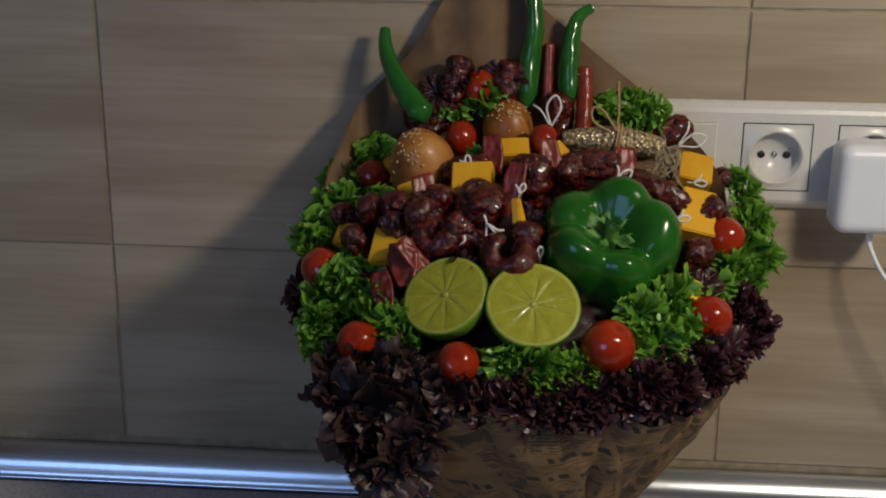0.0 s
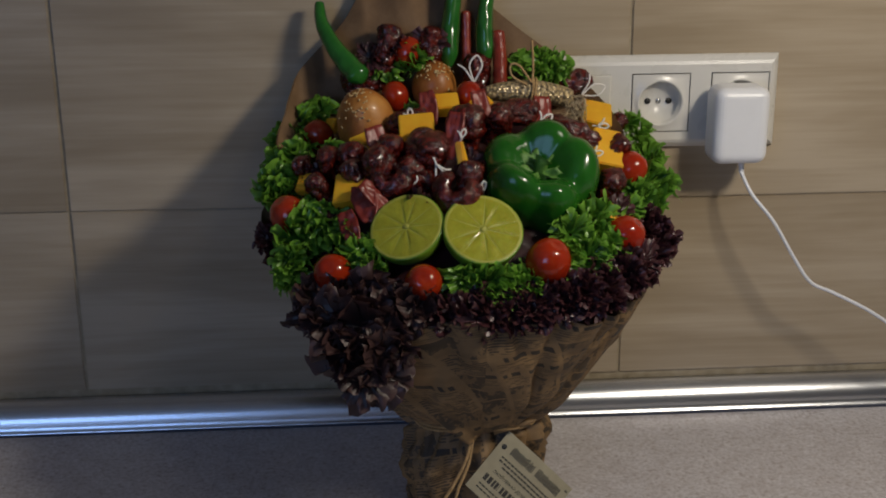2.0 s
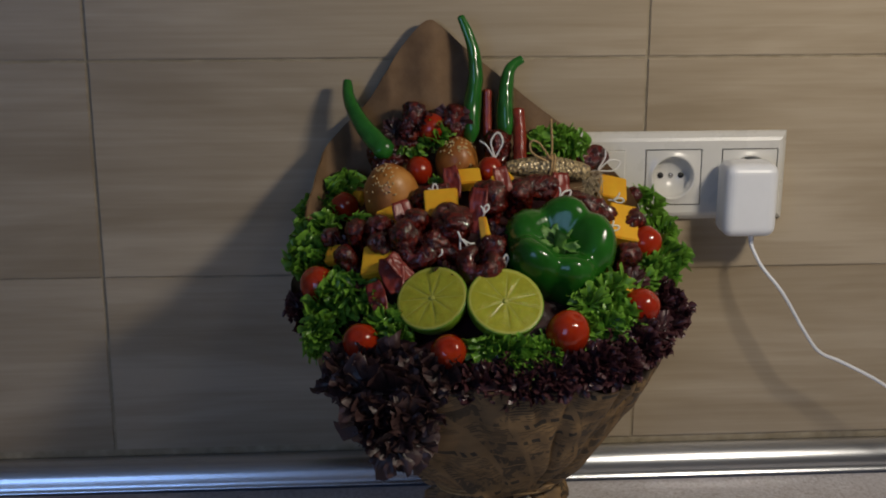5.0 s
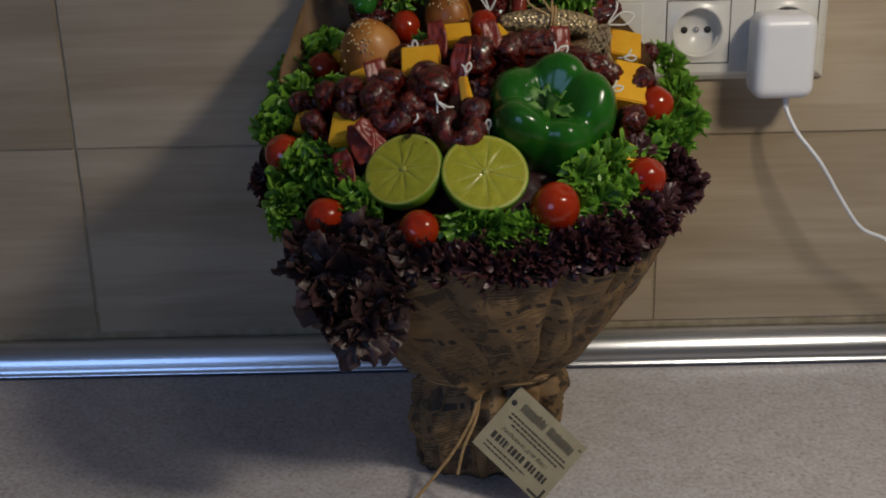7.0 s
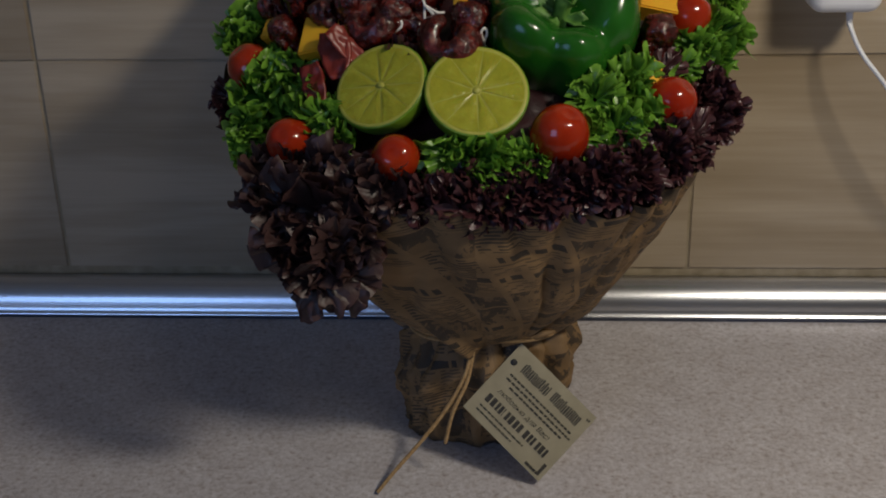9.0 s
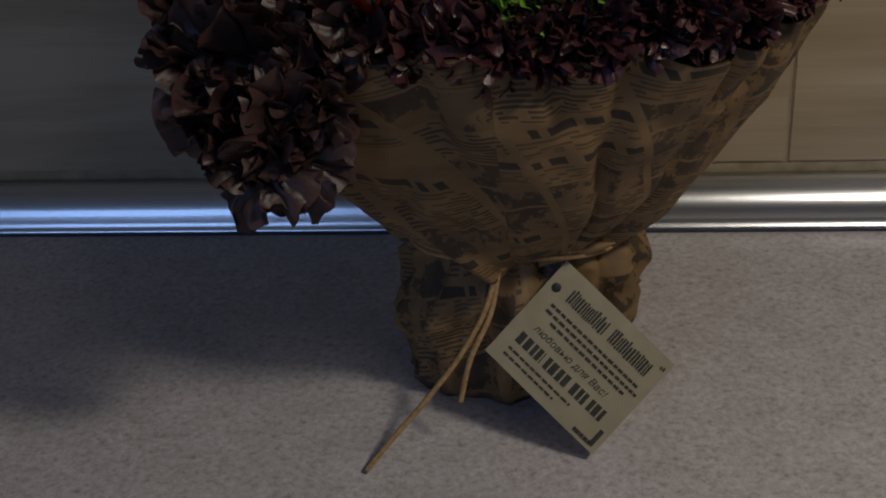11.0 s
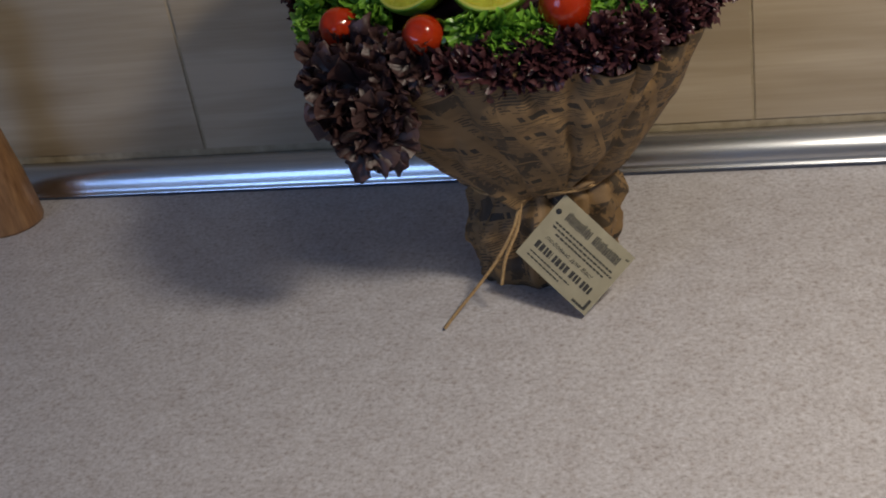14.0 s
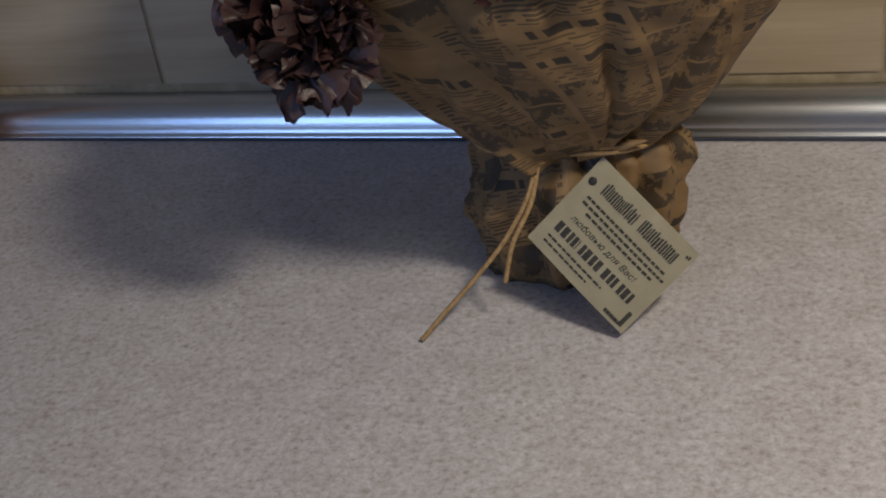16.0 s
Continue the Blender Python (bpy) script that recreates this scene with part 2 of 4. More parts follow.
def print_material():
    # kraft paper with blocks of newspaper print; u runs round the cone, v up it
    m, t, b = nodes_of("newsprint_kraft")
    uv = t.nodes.new("ShaderNodeUVMap")
    warp = t.nodes.new("ShaderNodeMapping")
    warp.inputs["Rotation"].default_value = (0, 0, -0.22)
    t.links.new(uv.outputs[0], warp.inputs[0])
    base = ramp(t, noisy(t, warp.outputs[0], 6, 5), [(0.3, (0.16, 0.095, 0.038)), (0.7, (0.25, 0.152, 0.066))])

    def math_node(op, a, c=0.0):
        n = t.nodes.new("ShaderNodeMath")
        n.operation = op
        for i, x in enumerate((a, c)):
            if isinstance(x, float):
                n.inputs[i].default_value = x
            else:
                t.links.new(x, n.inputs[i])
        return n.outputs[0]

    def chance(x, y, seed):
        c = t.nodes.new("ShaderNodeCombineXYZ")
        t.links.new(x, c.inputs[0])
        t.links.new(y, c.inputs[1])
        c.inputs[2].default_value = seed
        w = t.nodes.new("ShaderNodeTexWhiteNoise")
        t.links.new(c.outputs[0], w.inputs["Vector"])
        return w.outputs["Value"]

    def inside(f, low, high):
        return math_node("MULTIPLY", math_node("GREATER_THAN", f, low), math_node("LESS_THAN", f, high))

    sep = t.nodes.new("ShaderNodeSeparateXYZ")
    t.links.new(warp.outputs[0], sep.inputs[0])
    u, v = sep.outputs[0], sep.outputs[1]
    ur = math_node("DIVIDE", u, 0.20)
    col = math_node("FLOOR", ur)
    vr = math_node("ADD", math_node("DIVIDE", v, 0.155), math_node("MULTIPLY", chance(col, col, 3.0), 4.0))
    row = math_node("FLOOR", vr)
    fu, fv = math_node("FRACT", ur), math_node("FRACT", vr)
    kind = chance(col, row, 1.0)
    frame_ = math_node("MULTIPLY", inside(fu, 0.05, 0.96), inside(fv, 0.05, 0.97))
    line = math_node("DIVIDE", v, 0.017)
    word = chance(math_node("FLOOR", math_node("DIVIDE", u, 0.017)), math_node("FLOOR", line), 5.0)
    text = math_node("MULTIPLY", math_node("GREATER_THAN", math_node("FRACT", line), 0.42), math_node("GREATER_THAN", word, 0.25))
    letter = chance(math_node("FLOOR", math_node("DIVIDE", u, 0.014)), row, 9.0)
    head = math_node("ADD", math_node("MULTIPLY", inside(fv, 0.62, 0.86), math_node("GREATER_THAN", letter, 0.35)), math_node("MULTIPLY", math_node("LESS_THAN", fv, 0.55), math_node("MULTIPLY", text, 0.6)))
    pict = math_node("ADD", math_node("MULTIPLY", math_node("GREATER_THAN", noisy(t, coords(t, spread=False), 75, 6, 0.7), 0.5), 0.62), 0.25)
    is_pict, is_text, is_head = math_node("LESS_THAN", kind, 0.34), inside(kind, 0.34, 0.62), inside(kind, 0.62, 0.95)
    ink = math_node("ADD", math_node("ADD", math_node("MULTIPLY", is_pict, pict), math_node("MULTIPLY", is_text, math_node("MULTIPLY", text, 0.8))), math_node("MULTIPLY", is_head, head))
    worn = math_node("ADD", math_node("MULTIPLY", noisy(t, warp.outputs[0], 9, 4), 0.6), 0.62)
    ink = math_node("MULTIPLY", math_node("MULTIPLY", ink, frame_), worn)
    mix = t.nodes.new("ShaderNodeMix")
    mix.data_type = "RGBA"
    t.links.new(math_node("MINIMUM", ink, 0.93), mix.inputs["Factor"])
    t.links.new(base, mix.inputs["A"])
    mix.inputs["B"].default_value = (0.022, 0.017, 0.012, 1)
    t.links.new(mix.outputs["Result"], b.inputs["Base Color"])
    b.inputs["Roughness"].default_value = 0.68
    bumped(t, b, noisy(t, coords(t), 55, 5), 0.35, 0.002)
    return m


M_RAIL, M_TILE, M_COUNTER, M_PRINT = rail_material(), tile_material(), counter_material(), print_material()


# ---- mesh helpers ----
def mesh_of(name, bm, material, smooth=True):
    me = bpy.data.meshes.new(name)
    bmesh.ops.recalc_face_normals(bm, faces=bm.faces)
    bm.to_mesh(me)
    bm.free()
    for p in me.polygons:
        p.use_smooth = smooth
    me.materials.append(material)
    return me


def thing(name, bm, material, label, category, m=None, group="", kind="", smooth=True):
    ob = new(name, mesh_of(name, bm, material, smooth))
    if m is not None:
        ob.matrix_world = m
    return tagged(ob, label, category, group, kind)


def part(name, bm, material, parent, label="", smooth=True):
    ob = new(name, mesh_of(name, bm, material, smooth))
    ob.parent = parent
    return tagged(ob, label) if label else ob


def empty(name, m, label, category, group="", kind=""):
    ob = new(name)
    ob.empty_display_size = 0.01
    ob.matrix_world = m
    return tagged(ob, label, category, group, kind)


def box(bm, x0, x1, y0, y1, z0, z1, bevel=0.0, seg=2):
    g = bmesh.ops.create_cube(bm, size=1)
    for v in g["verts"]:
        v.co = Vector(((x0 + x1) / 2 + v.co.x * (x1 - x0), (y0 + y1) / 2 + v.co.y * (y1 - y0), (z0 + z1) / 2 + v.co.z * (z1 - z0)))
    if bevel:
        es = list({e for v in g["verts"] for e in v.link_edges})
        bmesh.ops.bevel(bm, geom=es, offset=bevel, segments=seg, affect="EDGES", profile=0.5)
    return bm


def grid(bm, rows, close=False, uv=None):
    """A skin over rows of points; close joins each row's ends. uv(i, j): the map's coordinates."""
    vs = [[bm.verts.new(p) for p in row] for row in rows]
    layer = bm.loops.layers.uv.verify() if uv else None
    n = len(rows[0])
    for i in range(len(rows) - 1):
        for j in range(n if close else n - 1):
            k = (j + 1) % n
            f = bm.faces.new((vs[i][j], vs[i][k], vs[i + 1][k], vs[i + 1][j]))
            if uv:
                for loop, (a, c) in zip(f.loops, ((i, j), (i, j + 1), (i + 1, j + 1), (i + 1, j))):
                    loop[layer].uv = uv(a, c)
    return vs


def lathe(bm, profile, sides=32, wobble=None):
    rows = []
    for k, (r, z) in enumerate(profile):
        row = []
        for j in range(sides):
            a = 2 * math.pi * j / sides
            p = Vector((r * math.cos(a), r * math.sin(a), z))
            row.append(wobble(p, a) if wobble else p)
        rows.append(row)
    vs = grid(bm, rows, True)
    for ring in (vs[0], vs[-1]):
        if (ring[0].co - ring[len(ring) // 2].co).length > 1e-5:
            bm.faces.new(ring)
    return bm


def smooth_path(points, n):
    """Points along a smooth curve through the given ones."""
    pts = [Vector(p) for p in points]
    out = []
    for k in range(n):
        s = k / (n - 1) * (len(pts) - 1)
        i = min(int(s), len(pts) - 2)
        f = s - i
        p0, p1, p2, p3 = pts[max(i - 1, 0)], pts[i], pts[i + 1], pts[min(i + 2, len(pts) - 1)]
        out.append(0.5 * ((2 * p1) + (p2 - p0) * f + (2 * p0 - 5 * p1 + 4 * p2 - p3) * f * f + (3 * p1 - p0 - 3 * p2 + p3) * f ** 3))
    return out


def tube(bm, points, radius, n=24, sides=10, shape=None):
    """A tube along a smooth path. radius: a number or a function of 0..1; shape(s, a): a factor on it."""
    path = smooth_path(points, n)
    rows, up = [], None
    for k, p in enumerate(path):
        d = (path[min(k + 1, n - 1)] - path[max(k - 1, 0)]).normalized()
        if up is None:
            up = d.orthogonal().normalized()
        up = (up - d * up.dot(d)).normalized()
        side = d.cross(up)
        s = k / (n - 1)
        r = radius(s) if callable(radius) else radius
        rows.append([p + (up * math.cos(a) + side * math.sin(a)) * r * (shape(s, a) if shape else 1)
                     for a in (2 * math.pi * j / sides for j in range(sides))])
    vs = grid(bm, rows, True)
    bm.faces.new(vs[0])
    bm.faces.new(vs[-1])
    return bm


def blob(bm, rx, ry, rz, seg=24, rings=14, rough=0.0, scale=60, seed=0):
    """A rounded body with an uneven skin."""
    g = bmesh.ops.create_uvsphere(bm, u_segments=seg, v_segments=rings, radius=1)
    off = Vector((seed * 3.1, seed * 1.7, seed * 2.3))
    for v in g["verts"]:
        q = v.co.copy()
        v.co = Vector((q.x * rx, q.y * ry, q.z * rz))
        if rough:
            v.co += q * rough * noise.noise(v.co * scale + off)
    return bm


def basis(at, normal, turn=0.0):
    """A pose whose z axis is the normal, turned about it by degrees."""
    q = Vector(normal).normalized().to_track_quat("Z", "Y")
    return Matrix.Translation(at) @ q.to_matrix().to_4x4() @ Matrix.Rotation(radians(turn), 4, "Z")


# ---- the setting ----
bm = bmesh.new()
box(bm, -1.8, 2.0, 0.0016, 0.14, -0.9, 1.7)
wall = thing("wall_back", bm, M_GROUT, "kitchen wall with grout between the tiles", "wall", kind="structure", smooth=False)

bm = bmesh.new()
prof = [(0.0, 0.0285), (-0.003, 0.0285), (-0.0062, 0.0266), (-0.0085, 0.0252), (-0.0125, 0.0226), (-0.0165, 0.0186), (-0.0192, 0.0138),
        (-0.0205, 0.0080), (-0.0208, 0.0036), (-0.0222, 0.0030), (-0.0225, 0.0012), (-0.0225, 0.0003), (0.0, 0.0003)]
rows = [[Vector((x, y, z)) for y, z in prof] for x in np.linspace(-1.4, 1.9, 40)]
grid(bm, rows, True)
thing("upstand_rail", bm, M_RAIL, "brushed aluminium upstand rail along the back of the worktop", "rail", kind="structure")

# dark strip added to draw the shade in the gap under the rail
bm = bmesh.new()
box(bm, -1.4, 1.9, -0.0245, -0.0227, 0.0002, 0.0018)
thing("rail_seal", bm, M_GAP_SHADE, "thin dark strip standing in for the shaded gap under the rail", "trim", kind="structure", smooth=False)
bm = bmesh.new()
box(bm, -1.4, 1.9, -0.62, 0.0, -0.04, 0.0, 0.006, 3)
thing("worktop", bm, M_COUNTER, "speckled beige laminate kitchen worktop", "worktop", kind="structure", smooth=False)
bm = bmesh.new()
box(bm, -1.4, 1.9, -0.58, 0.0, -0.9, -0.0405)
thing("base_cabinet", bm, M_PAINT, "plain pale kitchen base cabinet under the worktop", "cabinet", kind="structure", smooth=False)


def slab(name, x0, x1, y0, y1, z0, z1, material, label, category):
    b = bmesh.new()
    box(b, x0, x1, y0, y1, z0, z1)
    return thing(name, b, material, label, category, kind="structure", smooth=False)


slab("floor", -1.8, 2.0, -2.6, 0.14, -1.0, -0.905, M_FLOOR, "plain brown kitchen floor", "floor")
slab("ceiling", -1.8, 2.0, -2.6, 0.14, 1.705, 1.8, M_PAINT, "plain painted kitchen ceiling", "ceiling")
slab("wall_right", 2.002, 2.1, -2.6, 0.14, -0.9, 1.7, M_PAINT, "plain painted kitchen wall", "wall")
slab("wall_left", -1.9, -1.802, -2.6, 0.14, -0.9, 1.7, M_PAINT, "plain painted kitchen wall", "wall")
for k, (x0, x1, z0, z1) in enumerate([(-1.8, -1.45, -0.9, 1.7), (-0.25, 2.0, -0.9, 1.7), (-1.448, -0.252, -0.9, 0.2), (-1.448, -0.252, 1.3, 1.7)]):
    slab("wall_front_%d" % (k + 1), x0, x1, -2.75, -2.602, z0, z1, M_PAINT, "plain painted kitchen wall round the window", "wall")


# ---- sockets, charger ----
def rounded_plate(bm, x0, x1, z0, z1, y_back, y_front, bevel):
    box(bm, x0, x1, y_front, y_back, z0, z1)
    es = [e for e in bm.edges if all(abs(v.co.y - y_front) < 1e-6 for v in e.verts)]
    bmesh.ops.bevel(bm, geom=es, offset=bevel, segments=4, affect="EDGES", profile=0.6)


sockets = empty("socket_panel", pose(0.52, 0, 0.2975), "pale grey plastic triple panel with a switch and two sockets", "socket")
bm = bmesh.new()
outer = [(-0.113, -0.0415), (0.113, -0.0415), (0.113, 0.0415), (-0.113, 0.0415)]
for inset, y in ((0.0, -0.0004), (0.0, -0.003), (0.0015, -0.0055), (0.005, -0.0090), (0.008, -0.0105)):
    ringed = [bm.verts.new((x - math.copysign(inset, x), y, z - math.copysign(inset, z))) for x, z in outer]
    if inset or y < -0.001:
        for k in range(4):
            bm.faces.new((before[k], before[(k + 1) % 4], ringed[(k + 1) % 4], ringed[k]))
    before = ringed
# the flat front, with a square opening for each insert
xs = [-0.105, -0.0902, -0.0388, -0.0192, 0.0322, 0.0518, 0.1032, 0.105]
zs = [-0.0335, -0.0257, 0.0257, 0.0335]
knots = {(i, j): bm.verts.new((x, -0.0105, z)) for i, x in enumerate(xs) for j, z in enumerate(zs)}
for i in range(7):
    for j in range(3):
        if j == 1 and i in (1, 3, 5):
            for c in (i, i + 1):
                p, q = knots[c, 1], knots[c, 2]
                bm.faces.new((p, q, bm.verts.new((q.co.x, 0.0, q.co.z)), bm.verts.new((p.co.x, 0.0, p.co.z))))
            continue
        bm.faces.new((knots[i, j], knots[i + 1, j], knots[i + 1, j + 1], knots[i, j + 1]))
bmesh.ops.remove_doubles(bm, verts=bm.verts, dist=1e-6)
part("frame", bm, M_PLASTIC, sockets, smooth=False)
for cx in (-0.0645, 0.0065, 0.0775):
    bm = bmesh.new()
    if cx < -0.05:
        rounded_plate(bm, cx - 0.0255, cx + 0.0255, -0.0255, 0.0255, -0.0106, -0.0135, 0.0012)
        part("switch_rocker", bm, M_PLASTIC, sockets, smooth=False)
        continue
    # square cover with a round well
    n = 48
    sq, r1, r2, r3 = [], [], [], []
    for j in range(n):
        a = 2 * math.pi * j / n
        c, s = math.cos(a), math.sin(a)
        k = 0.0253 / max(abs(c), abs(s))
        sq.append(Vector((cx + c * k, -0.0108, s * k)))
        r1.append(Vector((cx + c * 0.0215, -0.0112, s * 0.0215)))
        r2.append(Vector((cx + c * 0.0205, -0.0125, s * 0.0205)))
        r3.append(Vector((cx + c * 0.0192, -0.0118, s * 0.0192)))
    well = [Vector((cx + math.cos(2 * math.pi * j / n) * 0.0183, -0.0108, math.sin(2 * math.pi * j / n) * 0.0183)) for j in range(n)]
    low = [Vector((p.x, -0.0010, p.z)) for p in well]
    vs = grid(bm, [sq, r1, r2, r3, well, low], True)
    bm.faces.new(vs[-1])
    cover = part("socket_cover", bm, M_PLASTIC, sockets)
    for hx, hr, mat_ in ((-0.0095, 0.0028, M_HOLE), (0.0, 0.0024, M_METAL), (0.0095, 0.0028, M_HOLE)):
        b2 = bmesh.new()
        bmesh.ops.create_cone(b2, cap_ends=True, segments=16, radius1=hr, radius2=hr, depth=0.001,
                              matrix=Matrix.Translation((cx + hx, -0.0013, 0)) @ Matrix.Rotation(radians(90), 4, "X"))
        part("contact_hole", b2, mat_, cover)
    b2 = bmesh.new()
    for (a0, a1, c0, c1) in ((-0.0262, 0.0262, 0.0258, 0.0262), (-0.0262, 0.0262, -0.0262, -0.0258), (-0.0262, -0.0258, -0.0257, 0.0257), (0.0258, 0.0262, -0.0257, 0.0257)):
        box(b2, cx + a0, cx + a1, -0.0109, -0.0104, c0, c1)
    part("shadow_gap", b2, M_HOLE, sockets)
# the panel's well goes through the frame plate, which is cut out round each socket
charger = empty("phone_charger", pose(0.5895, 0, 0.284), "white plastic phone charger plugged into the wall socket", "charger")
bm = bmesh.new()
box(bm, -0.0245, 0.0245, -0.052, -0.016, -0.035, 0.0325, 0.0095, 6)
part("body", bm, M_WHITE, charger, smooth=False)
bm = bmesh.new()
lathe(bm, [(0.0165, 0.0), (0.0165, 0.014), (0.013, 0.017)], 32)
bm.transform(Matrix.Translation((-0.001, -0.003, 0.014)) @ Matrix.Rotation(radians(90), 4, "X"))
part("plug", bm, M_WHITE, charger)
bm = bmesh.new()
tube(bm, [(0.006, -0.035, -0.036), (0.0065, -0.035, -0.043), (0.008, -0.035, -0.049)], lambda s: 0.0026 - 0.0008 * s, 8)
part("strain_relief", bm, M_WHITE, charger)
bm = bmesh.new()
tube(bm, [(0.006, -0.035, -0.044), (0.0145, -0.045, -0.063), (0.0325, -0.055, -0.086), (0.0555, -0.055, -0.123), (0.0715, -0.055, -0.144), (0.0925, -0.056, -0.154),
          (0.1265, -0.064, -0.171), (0.1605, -0.07, -0.195), (0.22, -0.09, -0.240), (0.29, -0.12, -0.2818), (0.36, -0.13, -0.2822), (0.6, -0.15, -0.2822)], 0.0017, 80, 8)
part("cable", bm, M_WHITE, charger)


# ---- pepper mill ----
bm = bmesh.new()
lathe(bm, [(0.0001, 0.0), (0.031, 0.0), (0.032, 0.003), (0.0305, 0.02), (0.0275, 0.045), (0.0225, 0.075), (0.0195, 0.095), (0.0185, 0.108),
           (0.0215, 0.116), (0.0225, 0.122), (0.0205, 0.128), (0.019, 0.134), (0.0195, 0.15), (0.024, 0.17), (0.026, 0.185), (0.022, 0.20), (0.008, 0.21), (0.0001, 0.211)], 40)
thing("pepper_mill", bm, M_WOOD, "turned brown wooden pepper mill standing by the wall", "pepper mill", pose(-0.183, -0.068, 0.0))


# ---- the bouquet: its wrapping ----
C = Vector((0.345, -0.165, 0.29))
FU, FV, FN = Vector((1, 0, 0)), Vector((0, 0.877, 0.48)), Vector((0, -0.48, 0.877))


def F(a, b, h=0.0):
    """A place on the bouquet's tilted face: across, up along it, and out of it."""
    return C + FU * a + FV * b + FN * h


RIM = [F(0.0, -0.153, -0.02), F(0.07, -0.139, -0.037), F(0.122, -0.10, -0.052), F(0.142, -0.03, -0.055), F(0.136, 0.06, -0.045), Vector((0.468, -0.040, 0.308)), Vector((0.434, -0.028, 0.339)),
       Vector((0.388, -0.020, 0.374)), Vector((0.339, -0.014, 0.413)), Vector((0.312, -0.012, 0.436)), Vector((0.302, -0.012, 0.442)), Vector((0.290, -0.012, 0.434)), Vector((0.266, -0.013, 0.403)),
       Vector((0.244, -0.016, 0.367)), Vector((0.208, -0.028, 0.331)), F(-0.154, 0.04, -0.048), F(-0.158, -0.005, -0.055), F(-0.138, -0.075, -0.055), F(-0.075, -0.14, -0.032)]
NECK = Vector((0.347, -0.178, 0.083))


def rim_at(u):
    """The paper's rim; u: 0..1 round from the front, to the right."""
    n = len(RIM)
    w = (u % 1) * 13
    knots = [0, 1, 2, 3, 4, 4.7, 5.3, 6, 6.6, 6.95, 7.1, 7.25, 7.7, 8.3, 9, 9.8, 10.5, 11.3, 12.2, 13]
    i = max(k for k in range(n) if knots[k] <= w)
    f = (w - knots[i]) / (knots[i + 1] - knots[i])
    p0, p1, p2, p3 = RIM[(i - 1) % n], RIM[i % n], RIM[(i + 1) % n], RIM[(i + 2) % n]
    return 0.5 * ((2 * p1) + (p2 - p0) * f + (2 * p0 - 5 * p1 + 4 * p2 - p3) * f * f + (3 * p1 - p0 - 3 * p2 + p3) * f ** 3)


def wrap_point(u, t, inner=0.0):
    a = 2 * math.pi * u - math.pi / 2
    pleat = 1 + 0.10 * math.sin(11 * a + 1.3) * (1 - t) ** 2 + 0.06 * math.sin(17 * a) * (1 - t) ** 2
    neck = NECK + Vector((0.046 * math.cos(a) * pleat, 0.034 * math.sin(a) * pleat, 0.004 * math.sin(5 * a)))
    rim = rim_at(u)
    d = rim - neck
    p = neck + Vector((d.x * t ** 0.70, d.y * t ** (0.84 if d.y < 0 else 0.84 - 0.44 * min(1.0, d.y / 0.12)), d.z * t ** 1.08))
    out = Vector((math.cos(a), math.sin(a), -0.3)).normalized()
    crease = -0.005 * abs(noise.noise(p * 30 + Vector((3, 1, 2)))) * (1 - 0.4 * t) + 0.004 * noise.noise(Vector((6 * math.cos(a), 6 * math.sin(a), 5 * t))) + 0.0016 * abs(noise.noise(p * 45)) + 0.0025 * noise.noise(p * 22)
    for wide, deep, k in ((2.2, 0.0120, 0.0), (4.5, 0.0070, 7.0)):
        ridge = min(1.0, max(0.0, 0.45 - 0.9 * math.sin(a))) * max(0.0, 1 - 5 * abs(noise.noise(Vector((wide * math.cos(a) + k, wide * math.sin(a), 0.9 * t + k)))))
        crease -= deep * ridge ** 1.5 * (0.35 + 0.65 * t)
    s_ = (u + 0.5) % 1 - 0.5 + 0.015 + 0.15 * t
    fold = 0.010 * math.exp(min(s_, 0.0) / 0.06) / (1 + math.exp(min(s_ / 0.0035, 40)))
    return p + out * (crease * (0.4 + 0.6 * t) + fold - inner)


wrapping = empty("bouquet_wrapping", Matrix.Translation((0.347, -0.178, 0)), "brown kraft paper cone with newspaper print, tied with twine", "paper wrapping")
base_shift = Matrix.Translation((-0.347, 0.178, 0))
NU, NT = 240, 54
bm = bmesh.new()
grid(bm, [[wrap_point(j / NU, i / (NT - 1)) for j in range(NU)] for i in range(NT)], True, lambda i, j: (3.2 * j / NU, 1.15 * i / (NT - 1)))
bm.transform(base_shift)
part("cone", bm, M_PRINT, wrapping)
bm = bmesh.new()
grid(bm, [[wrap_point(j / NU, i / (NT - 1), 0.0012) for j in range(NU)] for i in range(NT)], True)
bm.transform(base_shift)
part("lining", bm, M_KRAFT_SHADED, wrapping, "plain inside of the paper, its brown darkened for shade")


def foot_point(u, t):
    a = 2 * math.pi * u - math.pi / 2
    z = 0.083 * (1 - t)
    r = 1.0 + 0.24 * math.sin(min(1, t * 1.5) * math.pi * 0.62) - 0.42 * max(0, t - 0.45) ** 1.3
    pl = 1 + (0.26 * (abs(math.sin(5.5 * a + 0.65 + 0.5 * t)) ** 0.7 - 0.6) + 0.10 * (abs(math.sin(9.5 * a + 1.4 * t)) - 0.6)) * (1 - 0.65 * t)
    p = Vector((0.349 + 0.0465 * r * pl * math.cos(a) - 0.006 * t, -0.174 + 0.031 * r * pl * math.sin(a), z))
    n = 0.008 * noise.noise(p * 36) - 0.007 * abs(noise.noise(p * 62)) + 0.003 * noise.noise(p * 150)
    p += Vector((math.cos(a), math.sin(a), 0)) * n
    p.z = max(0.0004, p.z + (0.003 * noise.noise(p * 30) if 0.02 < t < 0.9 else 0))
    return p


